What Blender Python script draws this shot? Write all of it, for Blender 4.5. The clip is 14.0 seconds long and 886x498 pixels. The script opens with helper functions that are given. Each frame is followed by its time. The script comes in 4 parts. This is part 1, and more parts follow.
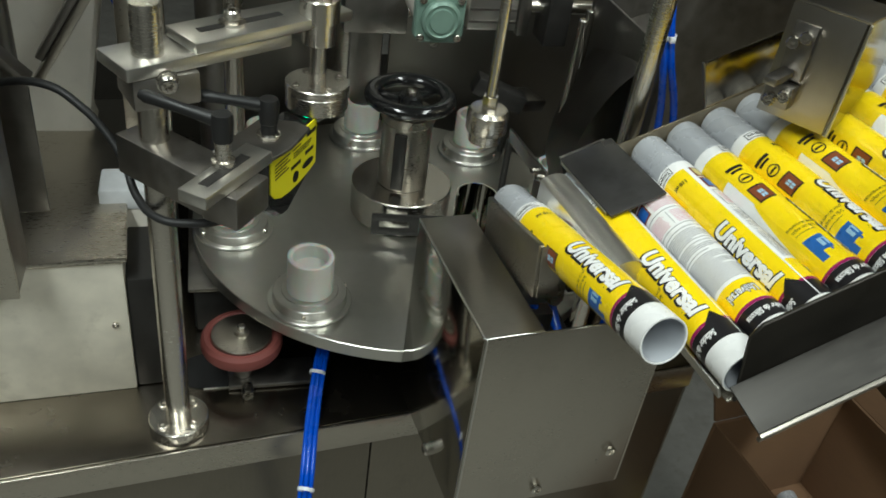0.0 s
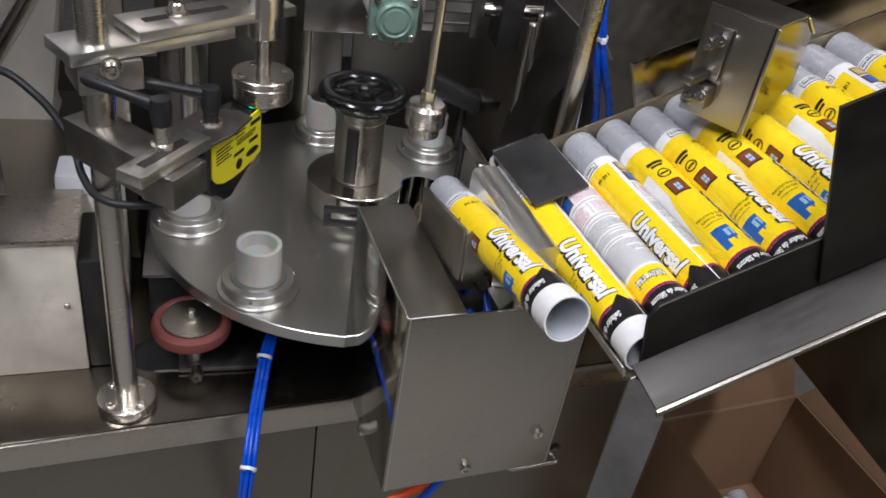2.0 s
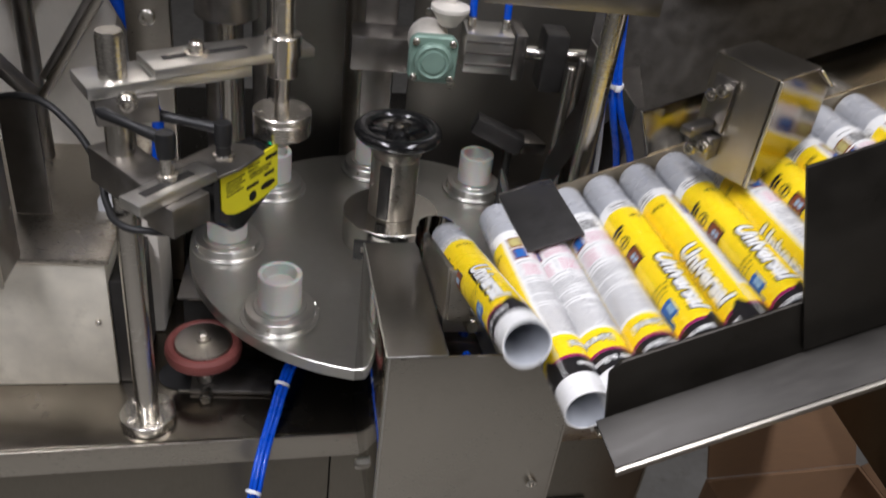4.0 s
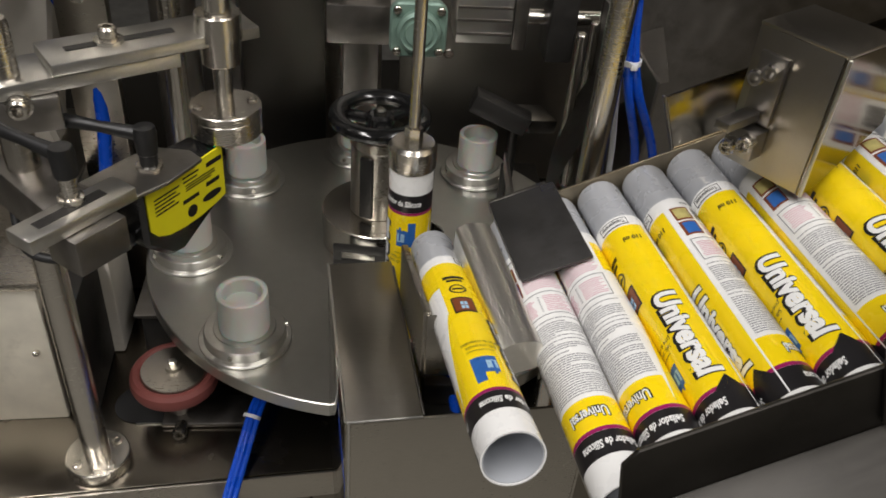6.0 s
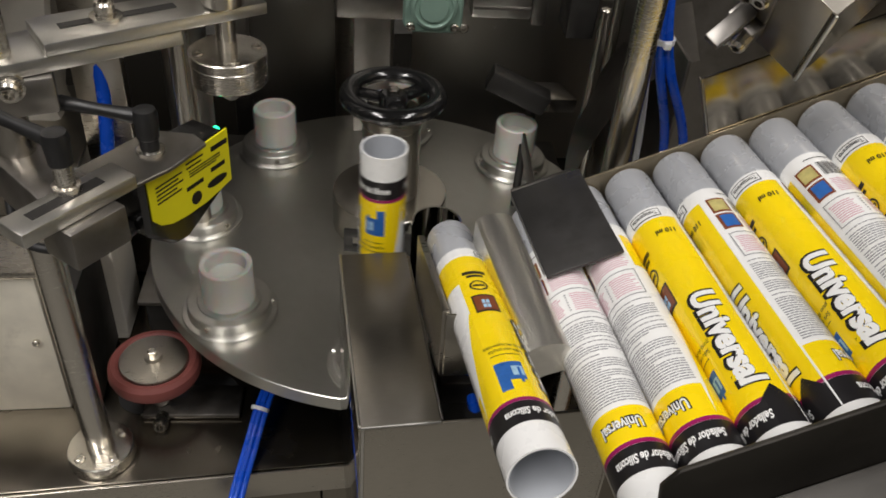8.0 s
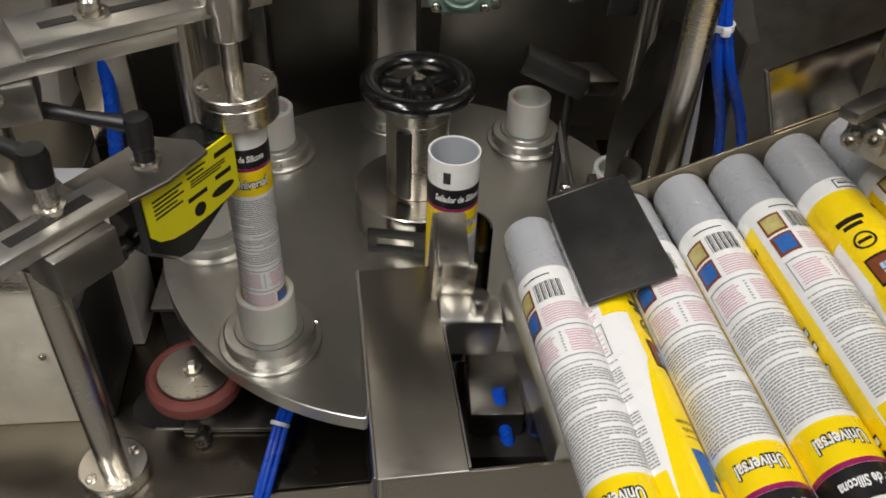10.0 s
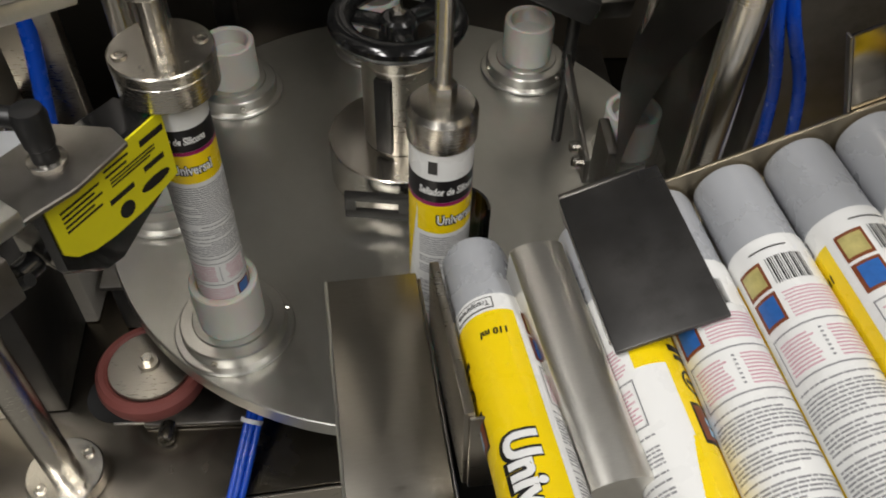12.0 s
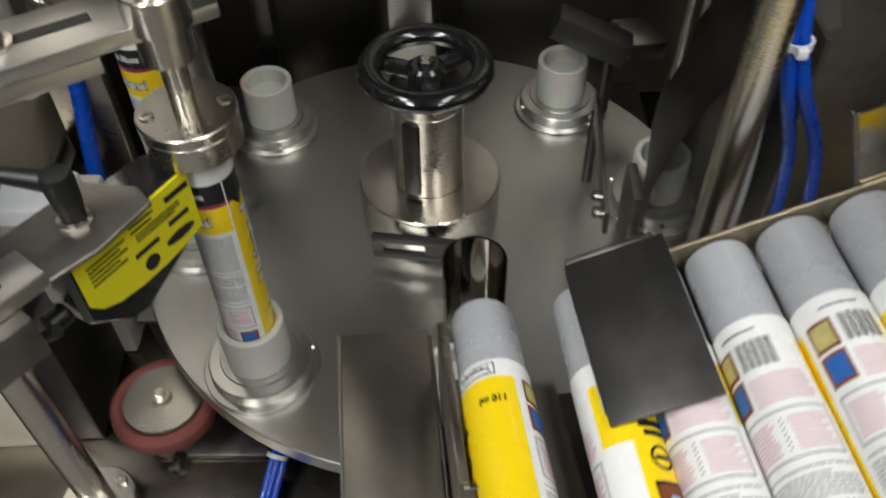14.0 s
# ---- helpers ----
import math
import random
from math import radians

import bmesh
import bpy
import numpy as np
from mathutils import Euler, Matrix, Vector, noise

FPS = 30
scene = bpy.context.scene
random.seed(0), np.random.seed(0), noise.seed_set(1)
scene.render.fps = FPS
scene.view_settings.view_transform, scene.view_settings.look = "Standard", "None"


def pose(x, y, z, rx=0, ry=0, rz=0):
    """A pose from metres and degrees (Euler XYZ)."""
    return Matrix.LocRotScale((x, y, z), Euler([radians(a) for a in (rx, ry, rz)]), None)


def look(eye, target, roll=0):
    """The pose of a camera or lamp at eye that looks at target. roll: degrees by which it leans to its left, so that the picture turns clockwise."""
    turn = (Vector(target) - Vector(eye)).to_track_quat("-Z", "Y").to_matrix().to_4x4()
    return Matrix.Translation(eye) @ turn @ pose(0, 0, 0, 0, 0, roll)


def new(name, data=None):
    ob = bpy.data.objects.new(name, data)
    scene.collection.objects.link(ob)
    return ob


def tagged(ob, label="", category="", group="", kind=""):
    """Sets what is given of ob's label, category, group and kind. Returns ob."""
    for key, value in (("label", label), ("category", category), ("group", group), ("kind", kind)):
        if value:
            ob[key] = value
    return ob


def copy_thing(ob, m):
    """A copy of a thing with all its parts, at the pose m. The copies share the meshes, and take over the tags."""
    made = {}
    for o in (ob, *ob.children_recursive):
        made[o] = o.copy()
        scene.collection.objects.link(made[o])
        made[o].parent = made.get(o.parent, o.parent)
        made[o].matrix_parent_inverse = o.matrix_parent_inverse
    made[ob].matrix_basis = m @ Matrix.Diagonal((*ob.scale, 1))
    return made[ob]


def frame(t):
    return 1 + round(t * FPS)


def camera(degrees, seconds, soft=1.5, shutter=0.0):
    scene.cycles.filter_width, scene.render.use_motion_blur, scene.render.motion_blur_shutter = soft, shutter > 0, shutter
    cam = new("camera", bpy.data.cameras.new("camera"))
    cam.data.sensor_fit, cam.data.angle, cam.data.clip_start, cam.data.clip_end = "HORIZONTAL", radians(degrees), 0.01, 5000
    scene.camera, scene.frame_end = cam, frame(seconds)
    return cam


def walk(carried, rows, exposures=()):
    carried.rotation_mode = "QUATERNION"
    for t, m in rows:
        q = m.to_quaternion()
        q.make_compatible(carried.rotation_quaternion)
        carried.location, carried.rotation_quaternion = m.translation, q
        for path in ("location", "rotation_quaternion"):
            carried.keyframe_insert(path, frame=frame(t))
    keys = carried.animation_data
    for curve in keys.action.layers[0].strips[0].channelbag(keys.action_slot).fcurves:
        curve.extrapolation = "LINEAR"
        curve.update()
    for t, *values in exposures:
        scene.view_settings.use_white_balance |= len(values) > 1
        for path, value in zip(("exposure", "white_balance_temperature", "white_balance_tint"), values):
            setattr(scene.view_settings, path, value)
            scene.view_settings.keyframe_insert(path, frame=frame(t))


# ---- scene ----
cam = camera(54.8, 14.0, 1.7, 0.4)

PATH = [
    (0, (-0.198, -0.793, 0.526), (0.308, 0.763, -0.624), 8.3),
    (0.5, (-0.237, -0.82, 0.532), (0.366, 0.721, -0.591), 9.0),
    (1, (-0.18, -0.861, 0.54), (0.409, 0.701, -0.561), 11.0),
    (1.5, (-0.141, -0.879, 0.544), (0.346, 0.698, -0.585), 10.3),
    (2, (-0.161, -0.837, 0.534), (0.363, 0.728, -0.595), 9.7),
    (2.5, (-0.114, -0.833, 0.543), (0.331, 0.73, -0.622), 10.8),
    (3, (-0.105, -0.844, 0.545), (0.24, 0.751, -0.612), 10.9),
    (3.5, (-0.087, -0.846, 0.546), (0.242, 0.746, -0.619), 10.0),
    (4, (-0.075, -0.851, 0.552), (0.201, 0.799, -0.544), 7.8),
    (4.2, (-0.073, -0.857, 0.556), (0.193, 0.82, -0.502), 6.6),
    (6.3, (-0.021, -0.7, 0.52), (0.18, 0.87, -0.702), 5.0),
    (6.5, (-0.026, -0.692, 0.52), (0.181, 0.865, -0.718), 4.5),
    (7, (-0.029, -0.687, 0.516), (0.209, 0.863, -0.725), 4.7),
    (7.5, (-0.031, -0.685, 0.512), (0.187, 0.872, -0.724), 5.4),
    (8, (-0.027, -0.686, 0.511), (0.164, 0.87, -0.731), 5.1),
    (8.5, (-0.028, -0.684, 0.509), (0.128, 0.865, -0.747), 5.1),
    (8.7, (-0.025, -0.681, 0.507), (0.112, 0.864, -0.756), 4.9),
    (10.8, (-0.004, -0.576, 0.49), (0.099, 0.833, -0.926), 2.3),
    (11, (0.005, -0.564, 0.487), (0.087, 0.8, -0.974), 3.0),
    (11.5, (0.006, -0.52, 0.481), (0.059, 0.825, -0.999), 1.3),
    (12, (-0.006, -0.508, 0.476), (0.104, 0.81, -1.023), 1.9),
    (12.5, (0.018, -0.535, 0.48), (0.214, 0.734, -1.053), 4.3),
    (13, (0.032, -0.557, 0.493), (0.289, 0.742, -1.005), 6.3),
    (13.5, (0.019, -0.547, 0.497), (0.172, 0.797, -0.976), 4.9),
    (14, (0.016, -0.496, 0.499), (-0.002, 0.842, -0.988), -1.2),
]
EXPOSURES = [(0, 0.14, 6000, -3), (0.5, 0.18, 6000, 5), (1.5, 0.24, 5850, 16), (3.0, 0.27, 5850, 17), (4.2, 0.25, 5980, 16), (6.3, -0.08, 6450, 12), (8.7, -0.08, 6450, 12), (10.8, -0.08, 6450, 10), (12.5, -0.17, 6350, 10), (13.5, -0.15, 6250, 8), (14, 0.04, 6200, 8)]
walk(cam, [(t, look(eye, target, roll)) for t, eye, target, roll in PATH], EXPOSURES)

# ---- world, light, exposure ----
world = bpy.data.worlds.new("hall")
scene.world = world
world.use_nodes = True
world.node_tree.nodes["Background"].inputs[0].default_value = (0.85, 0.92, 1.0, 1)
world.node_tree.nodes["Background"].inputs[1].default_value = 0.05


def area_lamp(name, eye, target, sx, sy, watts, colour):
    data = bpy.data.lights.new(name, "AREA")
    data.shape, data.size, data.size_y, data.energy, data.color = "RECTANGLE", sx, sy, watts, colour
    ob = new(name, data)
    ob.matrix_world = look(eye, target)
    return ob


WARM = (1.0, 0.965, 0.925)
area_lamp("tube_lamp_light", (-0.9, -1.5, 2.2), (-0.9, -1.5, 0), 0.3, 2.4, 64, WARM)
area_lamp("tube_lamp_light", (0.9, -1.4, 2.2), (0.9, -1.4, 0), 0.3, 2.4, 38, WARM)


# ---- materials ----
def mat(name, base, rough=0.5, metal=0.0, grain=60.0, vary=0.12, bump=0.05, stretch=(1, 1, 1), stain=0.0, coat=0.0, alpha=1.0, trans=0.0, ior=1.45, rough_vary=0.1):
    m = bpy.data.materials.new(name)
    m.use_nodes = True
    nt = m.node_tree
    n, l = nt.nodes, nt.links
    b = n["Principled BSDF"]
    tc = n.new("ShaderNodeTexCoord")
    mp = n.new("ShaderNodeMapping")
    mp.inputs["Scale"].default_value = stretch
    l.new(tc.outputs["Object"], mp.inputs[0])
    fine = n.new("ShaderNodeTexNoise")
    fine.inputs["Scale"].default_value, fine.inputs["Detail"].default_value = grain, 6
    l.new(mp.outputs[0], fine.inputs["Vector"])
    big = n.new("ShaderNodeTexNoise")
    big.inputs["Scale"].default_value, big.inputs["Detail"].default_value = 9.0, 5
    l.new(tc.outputs["Object"], big.inputs["Vector"])
    mix = n.new("ShaderNodeMath")
    mix.operation = "MULTIPLY_ADD"
    mix.inputs[1].default_value = 0.5
    l.new(fine.outputs[0], mix.inputs[0])
    half = n.new("ShaderNodeMath")
    half.operation = "MULTIPLY"
    half.inputs[1].default_value = 0.5
    l.new(big.outputs[0], half.inputs[0])
    l.new(half.outputs[0], mix.inputs[2])
    ramp = n.new("ShaderNodeMapRange")
    ramp.inputs["From Min"].default_value, ramp.inputs["From Max"].default_value = 0.3, 0.7
    ramp.inputs["To Min"].default_value, ramp.inputs["To Max"].default_value = 1 - vary, 1 + vary
    l.new(mix.outputs[0], ramp.inputs[0])
    col = n.new("ShaderNodeMix")
    col.data_type, col.blend_type = "RGBA", "MULTIPLY"
    col.inputs["Factor"].default_value = 1.0
    col.inputs["A"].default_value = (*base, 1)
    l.new(ramp.outputs[0], col.inputs["B"])
    out = col.outputs["Result"]
    if stain:
        sn = n.new("ShaderNodeTexNoise")
        sn.inputs["Scale"].default_value, sn.inputs["Detail"].default_value, sn.inputs["Roughness"].default_value = 23.0, 8, 0.7
        l.new(tc.outputs["Object"], sn.inputs["Vector"])
        sr = n.new("ShaderNodeMapRange")
        sr.inputs["From Min"].default_value, sr.inputs["From Max"].default_value = 0.55, 0.75
        sr.inputs["To Max"].default_value = stain
        l.new(sn.outputs[0], sr.inputs[0])
        sm = n.new("ShaderNodeMix")
        sm.data_type = "RGBA"
        l.new(sr.outputs[0], sm.inputs["Factor"])
        l.new(out, sm.inputs["A"])
        sm.inputs["B"].default_value = (base[0] * 0.35, base[1] * 0.32, base[2] * 0.28, 1)
        out = sm.outputs["Result"]
    l.new(out, b.inputs["Base Color"])
    rr = n.new("ShaderNodeMapRange")
    rr.inputs["From Min"].default_value, rr.inputs["From Max"].default_value = 0.3, 0.7
    rr.inputs["To Min"].default_value, rr.inputs["To Max"].default_value = max(0.02, rough - rough_vary), min(1, rough + rough_vary)
    l.new(mix.outputs[0], rr.inputs[0])
    l.new(rr.outputs[0], b.inputs["Roughness"])
    b.inputs["Metallic"].default_value = metal
    b.inputs["IOR"].default_value = ior
    b.inputs["Alpha"].default_value = alpha
    b.inputs["Transmission Weight"].default_value = trans
    b.inputs["Coat Weight"].default_value = coat
    if bump:
        bn = n.new("ShaderNodeBump")
        bn.inputs["Strength"].default_value, bn.inputs["Distance"].default_value = bump, 0.001
        l.new(fine.outputs[0], bn.inputs["Height"])
        l.new(bn.outputs[0], b.inputs["Normal"])
    return m


STEEL = mat("brushed_stainless", (0.48, 0.45, 0.39), 0.30, 1, 160, 0.06, 0.03, (1, 6, 6), stain=0.12, rough_vary=0.06)
SATIN = mat("satin_stainless", (0.35, 0.325, 0.28), 0.34, 1, 160, 0.06, 0.03, (1, 6, 6), stain=0.15, rough_vary=0.06)
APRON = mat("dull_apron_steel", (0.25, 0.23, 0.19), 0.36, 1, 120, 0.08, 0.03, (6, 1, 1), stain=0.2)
# Dark base stands in for the dark surroundings a steel worktop would mirror.
WORKTOP = mat("worktop_steel_dark_mirror", (0.17, 0.152, 0.125), 0.24, 1, 50, 0.06, 0.03, stain=0.2, rough_vary=0.05)
STEEL_DARK = mat("dull_dark_steel", (0.27, 0.255, 0.235), 0.38, 1, 70, 0.18, 0.06, stain=0.4)
CHROME = mat("turned_steel", (0.60, 0.57, 0.51), 0.25, 1, 160, 0.05, 0.02, (1, 1, 8), rough_vary=0.05)
ALU = mat("machined_aluminium", (0.64, 0.63, 0.59), 0.33, 1, 220, 0.05, 0.03, (4, 1, 1), stain=0.12, rough_vary=0.06)
# Lighter copy of the aluminium, with the guide block's highlights in its base.
LITALU = mat("milled_aluminium_lit", (0.80, 0.78, 0.72), 0.36, 1, 220, 0.06, 0.04, (1, 1, 8), stain=0.15, rough_vary=0.08)
DISK = mat("worn_aluminium_disk", (0.56, 0.555, 0.515), 0.34, 1, 90, 0.05, 0.03, stain=0.10, rough_vary=0.05)
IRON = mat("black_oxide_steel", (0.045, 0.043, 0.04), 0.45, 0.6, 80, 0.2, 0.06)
BLACKP = mat("glossy_black_plastic", (0.010, 0.010, 0.010), 0.20, 0, 90, 0.2, 0.02, coat=0.4)
LEVER = mat("matt_black_plastic", (0.012, 0.012, 0.012), 0.42, 0, 90, 0.2, 0.04)
RUBBER_SHADE = mat("black_rubber_and_hole_shade", (0.018, 0.018, 0.018), 0.5, 0, 90, 0.2, 0.03)
# Ledge only: base darkened to cancel the lamp's glare on the tilted face.
LEDGESTEEL = mat("ledge_steel_darkened", (0.040, 0.037, 0.032), 0.42, 0.5, 40, 0.25, 0.06, (1, 5, 5), stain=0.3)
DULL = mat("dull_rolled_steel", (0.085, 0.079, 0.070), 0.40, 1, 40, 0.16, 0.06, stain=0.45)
SIDEMIRROR = mat("mirror_polished_side", (0.40, 0.385, 0.34), 0.10, 1, 40, 0.05, 0.01, stain=0.12, rough_vary=0.03)
HOODMAT = mat("mirror_polished_steel", (0.25, 0.225, 0.18), 0.13, 1, 30, 0.10, 0.01, stain=0.25, rough_vary=0.05)
NYLON = mat("milky_nylon", (0.60, 0.595, 0.555), 0.38, 0, 60, 0.04, 0.02)
NYLON.node_tree.nodes["Principled BSDF"].inputs["Subsurface Weight"].default_value = 0.6
NYLON.node_tree.nodes["Principled BSDF"].inputs["Subsurface Scale"].default_value = 0.008
# Red lowered to carry the shadow that falls on the roller.
PINK = mat("red_rubber_in_shadow", (0.17, 0.048, 0.040), 0.6, 0, 70, 0.15, 0.08, stain=0.4)
BLUE = mat("blue_air_hose", (0.005, 0.075, 0.55), 0.25, 0, 60, 0.1, 0.0, coat=0.3)
ORANGE = mat("orange_air_hose", (0.85, 0.10, 0.02), 0.3, 0, 60, 0.1, 0.0)
TIE = mat("white_cable_tie", (0.78, 0.80, 0.82), 0.4)
YELLOW = mat("yellow_print", (0.92, 0.67, 0.005), 0.28, 0, 60, 0.03, 0.0, coat=0.25)
LABEL_Y = mat("yellow_sticker", (0.83, 0.76, 0.01), 0.4, 0, 60, 0.04, 0.0)
WHITE = mat("white_print", (0.84, 0.84, 0.82), 0.28, 0, 60, 0.02, 0.0, coat=0.25)
INK = mat("black_ink", (0.014, 0.013, 0.014), 0.35, 0, 60, 0.05, 0.0)
GREYINK = mat("grey_ink", (0.27, 0.27, 0.28), 0.4, 0, 60, 0.05, 0.0)
PINKINK = mat("pink_ink", (0.62, 0.36, 0.42), 0.4, 0, 60, 0.05, 0.0)
MAGENTA = mat("magenta_ink", (0.30, 0.01, 0.10), 0.35, 0, 60, 0.05, 0.0)
BLUEINK = mat("blue_ink", (0.03, 0.13, 0.42), 0.35, 0, 300, 0.25, 0.0)
BROWNINK = mat("brown_ink", (0.20, 0.055, 0.02), 0.35, 0, 300, 0.25, 0.0)
SKYINK = mat("pale_blue_ink", (0.35, 0.55, 0.72), 0.35, 0, 300, 0.15, 0.0)
GOLDINK = mat("gold_photo_ink", (0.48, 0.42, 0.16), 0.35, 0, 200, 0.4, 0.0)
CLEARTUBE = mat("frosted_grey_tube", (0.55, 0.565, 0.59), 0.30, 0, 60, 0.04, 0.0, trans=0.30, coat=0.3)
INSIDE = mat("grey_tube_inside", (0.42, 0.44, 0.47), 0.5, 0, 60, 0.05, 0.0)
CARTON = mat("brown_cardboard", (0.20, 0.115, 0.06), 0.85, 0, 45, 0.10, 0.1, (1, 1, 8))
BLACKPLATE = mat("worn_black_plate", (0.07, 0.068, 0.066), 0.34, 0.7, 35, 0.35, 0.04, stain=0.5)
# Pale base puts the lit hall's reflection into the housing cover's colour.
MATTSTEEL = mat("matt_steel_with_hall_glow", (0.88, 0.83, 0.70), 0.50, 0.30, 26, 0.22, 0.08, stain=0.35)
PALEPANEL = mat("pale_satin_panel", (0.28, 0.265, 0.235), 0.45, 1, 120, 0.06, 0.03, (1, 1, 6), stain=0.15)
BROWNWALL = mat("dull_brown_steel", (0.40, 0.345, 0.25), 0.34, 1, 25, 0.12, 0.04, stain=0.25)
CASTING = mat("grey_painted_casting", (0.74, 0.70, 0.62), 0.45, 0, 30, 0.10, 0.1, stain=0.3)
GREENCAST = mat("green_grey_cast_cover", (0.22, 0.33, 0.27), 0.4, 0.2, 60, 0.1, 0.08)
FLOORM = mat("grey_concrete", (0.27, 0.26, 0.235), 0.7, 0, 30, 0.2, 0.1, stain=0.4)
WALLM = mat("grey_wall_paint", (0.20, 0.195, 0.18), 0.8, 0, 20, 0.08, 0.05, stain=0.2)
CEILM = mat("dark_ceiling", (0.11, 0.11, 0.105), 0.85, 0, 20, 0.06, 0.03)


def glow(name, colour, strength):
    m = mat(name, colour, 0.4)
    b = m.node_tree.nodes["Principled BSDF"]
    b.inputs["Emission Color"].default_value = (*colour, 1)
    b.inputs["Emission Strength"].default_value = strength
    return m


GREENLED = glow("green_led", (0.02, 0.9, 0.35), 2.5)


# ---- mesh helpers ----
def bm_box(lo, hi, bevel=0.0015, bm=None, m=None):
    own = bmesh.new()
    bmesh.ops.create_cube(own, size=1)
    for v in own.verts:
        v.co = Vector([lo[i] + (hi[i] - lo[i]) * (v.co[i] + 0.5) for i in range(3)])
    if bevel:
        bmesh.ops.bevel(own, geom=own.edges[:], offset=bevel, segments=2, affect="EDGES", profile=0.5)
    if m is not None:
        own.transform(m)
    return join(bm, own)


def join(bm, own):
    if bm is None:
        return own
    me = bpy.data.meshes.new("tmp")
    own.to_mesh(me)
    own.free()
    bm.from_mesh(me)
    bpy.data.meshes.remove(me)
    return bm


def bm_lathe(profile, n=40, bm=None, m=None):
    """A solid turned round z from a profile of (radius, height), from the axis to the axis or closed on itself."""
    own = bmesh.new()
    rings = []
    for r, z in profile:
        if r < 1e-6:
            rings.append([own.verts.new((0, 0, z))])
        else:
            rings.append([own.verts.new((r * math.cos(2 * math.pi * k / n), r * math.sin(2 * math.pi * k / n), z)) for k in range(n)])
    for a, b in zip(rings, rings[1:]):
        for k in range(n):
            j = (k + 1) % n
            if len(a) == 1 and len(b) == 1:
                continue
            if len(a) == 1:
                own.faces.new((a[0], b[j], b[k]))
            elif len(b) == 1:
                own.faces.new((a[k], a[j], b[0]))
            else:
                own.faces.new((a[k], a[j], b[j], b[k]))
    bmesh.ops.recalc_face_normals(own, faces=own.faces)
    if m is not None:
        own.transform(m)
    return join(bm, own)


def bm_cyl(r, z0, z1, n=32, c=0.001, bm=None, m=None):
    c = min(c, r * 0.4, abs(z1 - z0) * 0.4)
    return bm_lathe([(0, z0), (r - c, z0), (r, z0 + c), (r, z1 - c), (r - c, z1), (0, z1)], n, bm, m)


def bm_poly(points, depth, bm=None, m=None, bevel=0.001):
    """A prism over a flat outline in x and y, from z = 0 to depth."""
    own = bmesh.new()
    f = own.faces.new([own.verts.new((x, y, 0)) for x, y in points])
    ex = bmesh.ops.extrude_face_region(own, geom=[f])
    bmesh.ops.translate(own, vec=(0, 0, depth), verts=[v for v in ex["geom"] if isinstance(v, bmesh.types.BMVert)])
    bmesh.ops.recalc_face_normals(own, faces=own.faces)
    if bevel:
        bmesh.ops.bevel(own, geom=own.edges[:], offset=bevel, segments=1, affect="EDGES")
    if m is not None:
        own.transform(m)
    return join(bm, own)


def along(p, q):
    """The pose at p whose z axis runs towards q."""
    d = Vector(q) - Vector(p)
    return Matrix.Translation(p) @ d.to_track_quat("Z", "Y").to_matrix().to_4x4()


def bm_rod(p, q, r, n=24, bm=None):
    return bm_cyl(r, 0, (Vector(q) - Vector(p)).length, n, 0.0008, bm, along(p, q))


def mesh_of(name, bm, material, smooth=25):
    me = bpy.data.meshes.new(name)
    bm.to_mesh(me)
    bm.free()
    me.materials.append(material)
    for p in me.polygons:
        p.use_smooth = True
    me.set_sharp_from_angle(angle=radians(smooth))
    return me


def part(name, bm, material, parent=None, label=""):
    ob = new(name, bm if isinstance(bm, bpy.types.Mesh) else mesh_of(name, bm, material))
    ob.parent = parent
    return tagged(ob, label) if label else ob


def thing(name, label, category, m=None, group="", kind=""):
    ob = new(name)
    ob.empty_display_size = 0.02
    ob.matrix_world = m or Matrix()
    return tagged(ob, label, category, group, kind)


def solid(name, bm, material, label, category="", kind="", group="", m=None):
    ob = new(name, mesh_of(name, bm, material))
    if m is not None:
        ob.matrix_world = m
    return tagged(ob, label, category, group, kind)


def hose(name, points, r, material, parent=None, label=""):
    cu = bpy.data.curves.new(name, "CURVE")
    cu.dimensions, cu.bevel_depth, cu.bevel_resolution, cu.resolution_u, cu.use_fill_caps = "3D", r, 4, 10, True
    sp = cu.splines.new("BEZIER")
    sp.bezier_points.add(len(points) - 1)
    for bp, co in zip(sp.bezier_points, points):
        bp.co = co
        bp.handle_left_type = bp.handle_right_type = "AUTO"
    cu.materials.append(material)
    tmp = bpy.data.objects.new(name, cu)
    me = bpy.data.meshes.new_from_object(tmp)
    bpy.data.objects.remove(tmp)
    me.name = name
    for p in me.polygons:
        p.use_smooth = True
    ob = new(name, me)
    ob.parent = parent
    return tagged(ob, label) if label else ob


def bolt(parent, p, axis, r=0.004, h=0.003, name="bolt"):
    q = Vector(p) + Vector(axis).normalized() * h
    m = along(p, q)
    bm = bm_lathe([(0, -0.002), (r * 0.98, -0.002), (r, h * 0.8), (r * 0.8, h), (r * 0.5, h), (r * 0.5, h * 0.4), (0, h * 0.4)], 12, None, m)
    return part(name, bm, CHROME, parent)


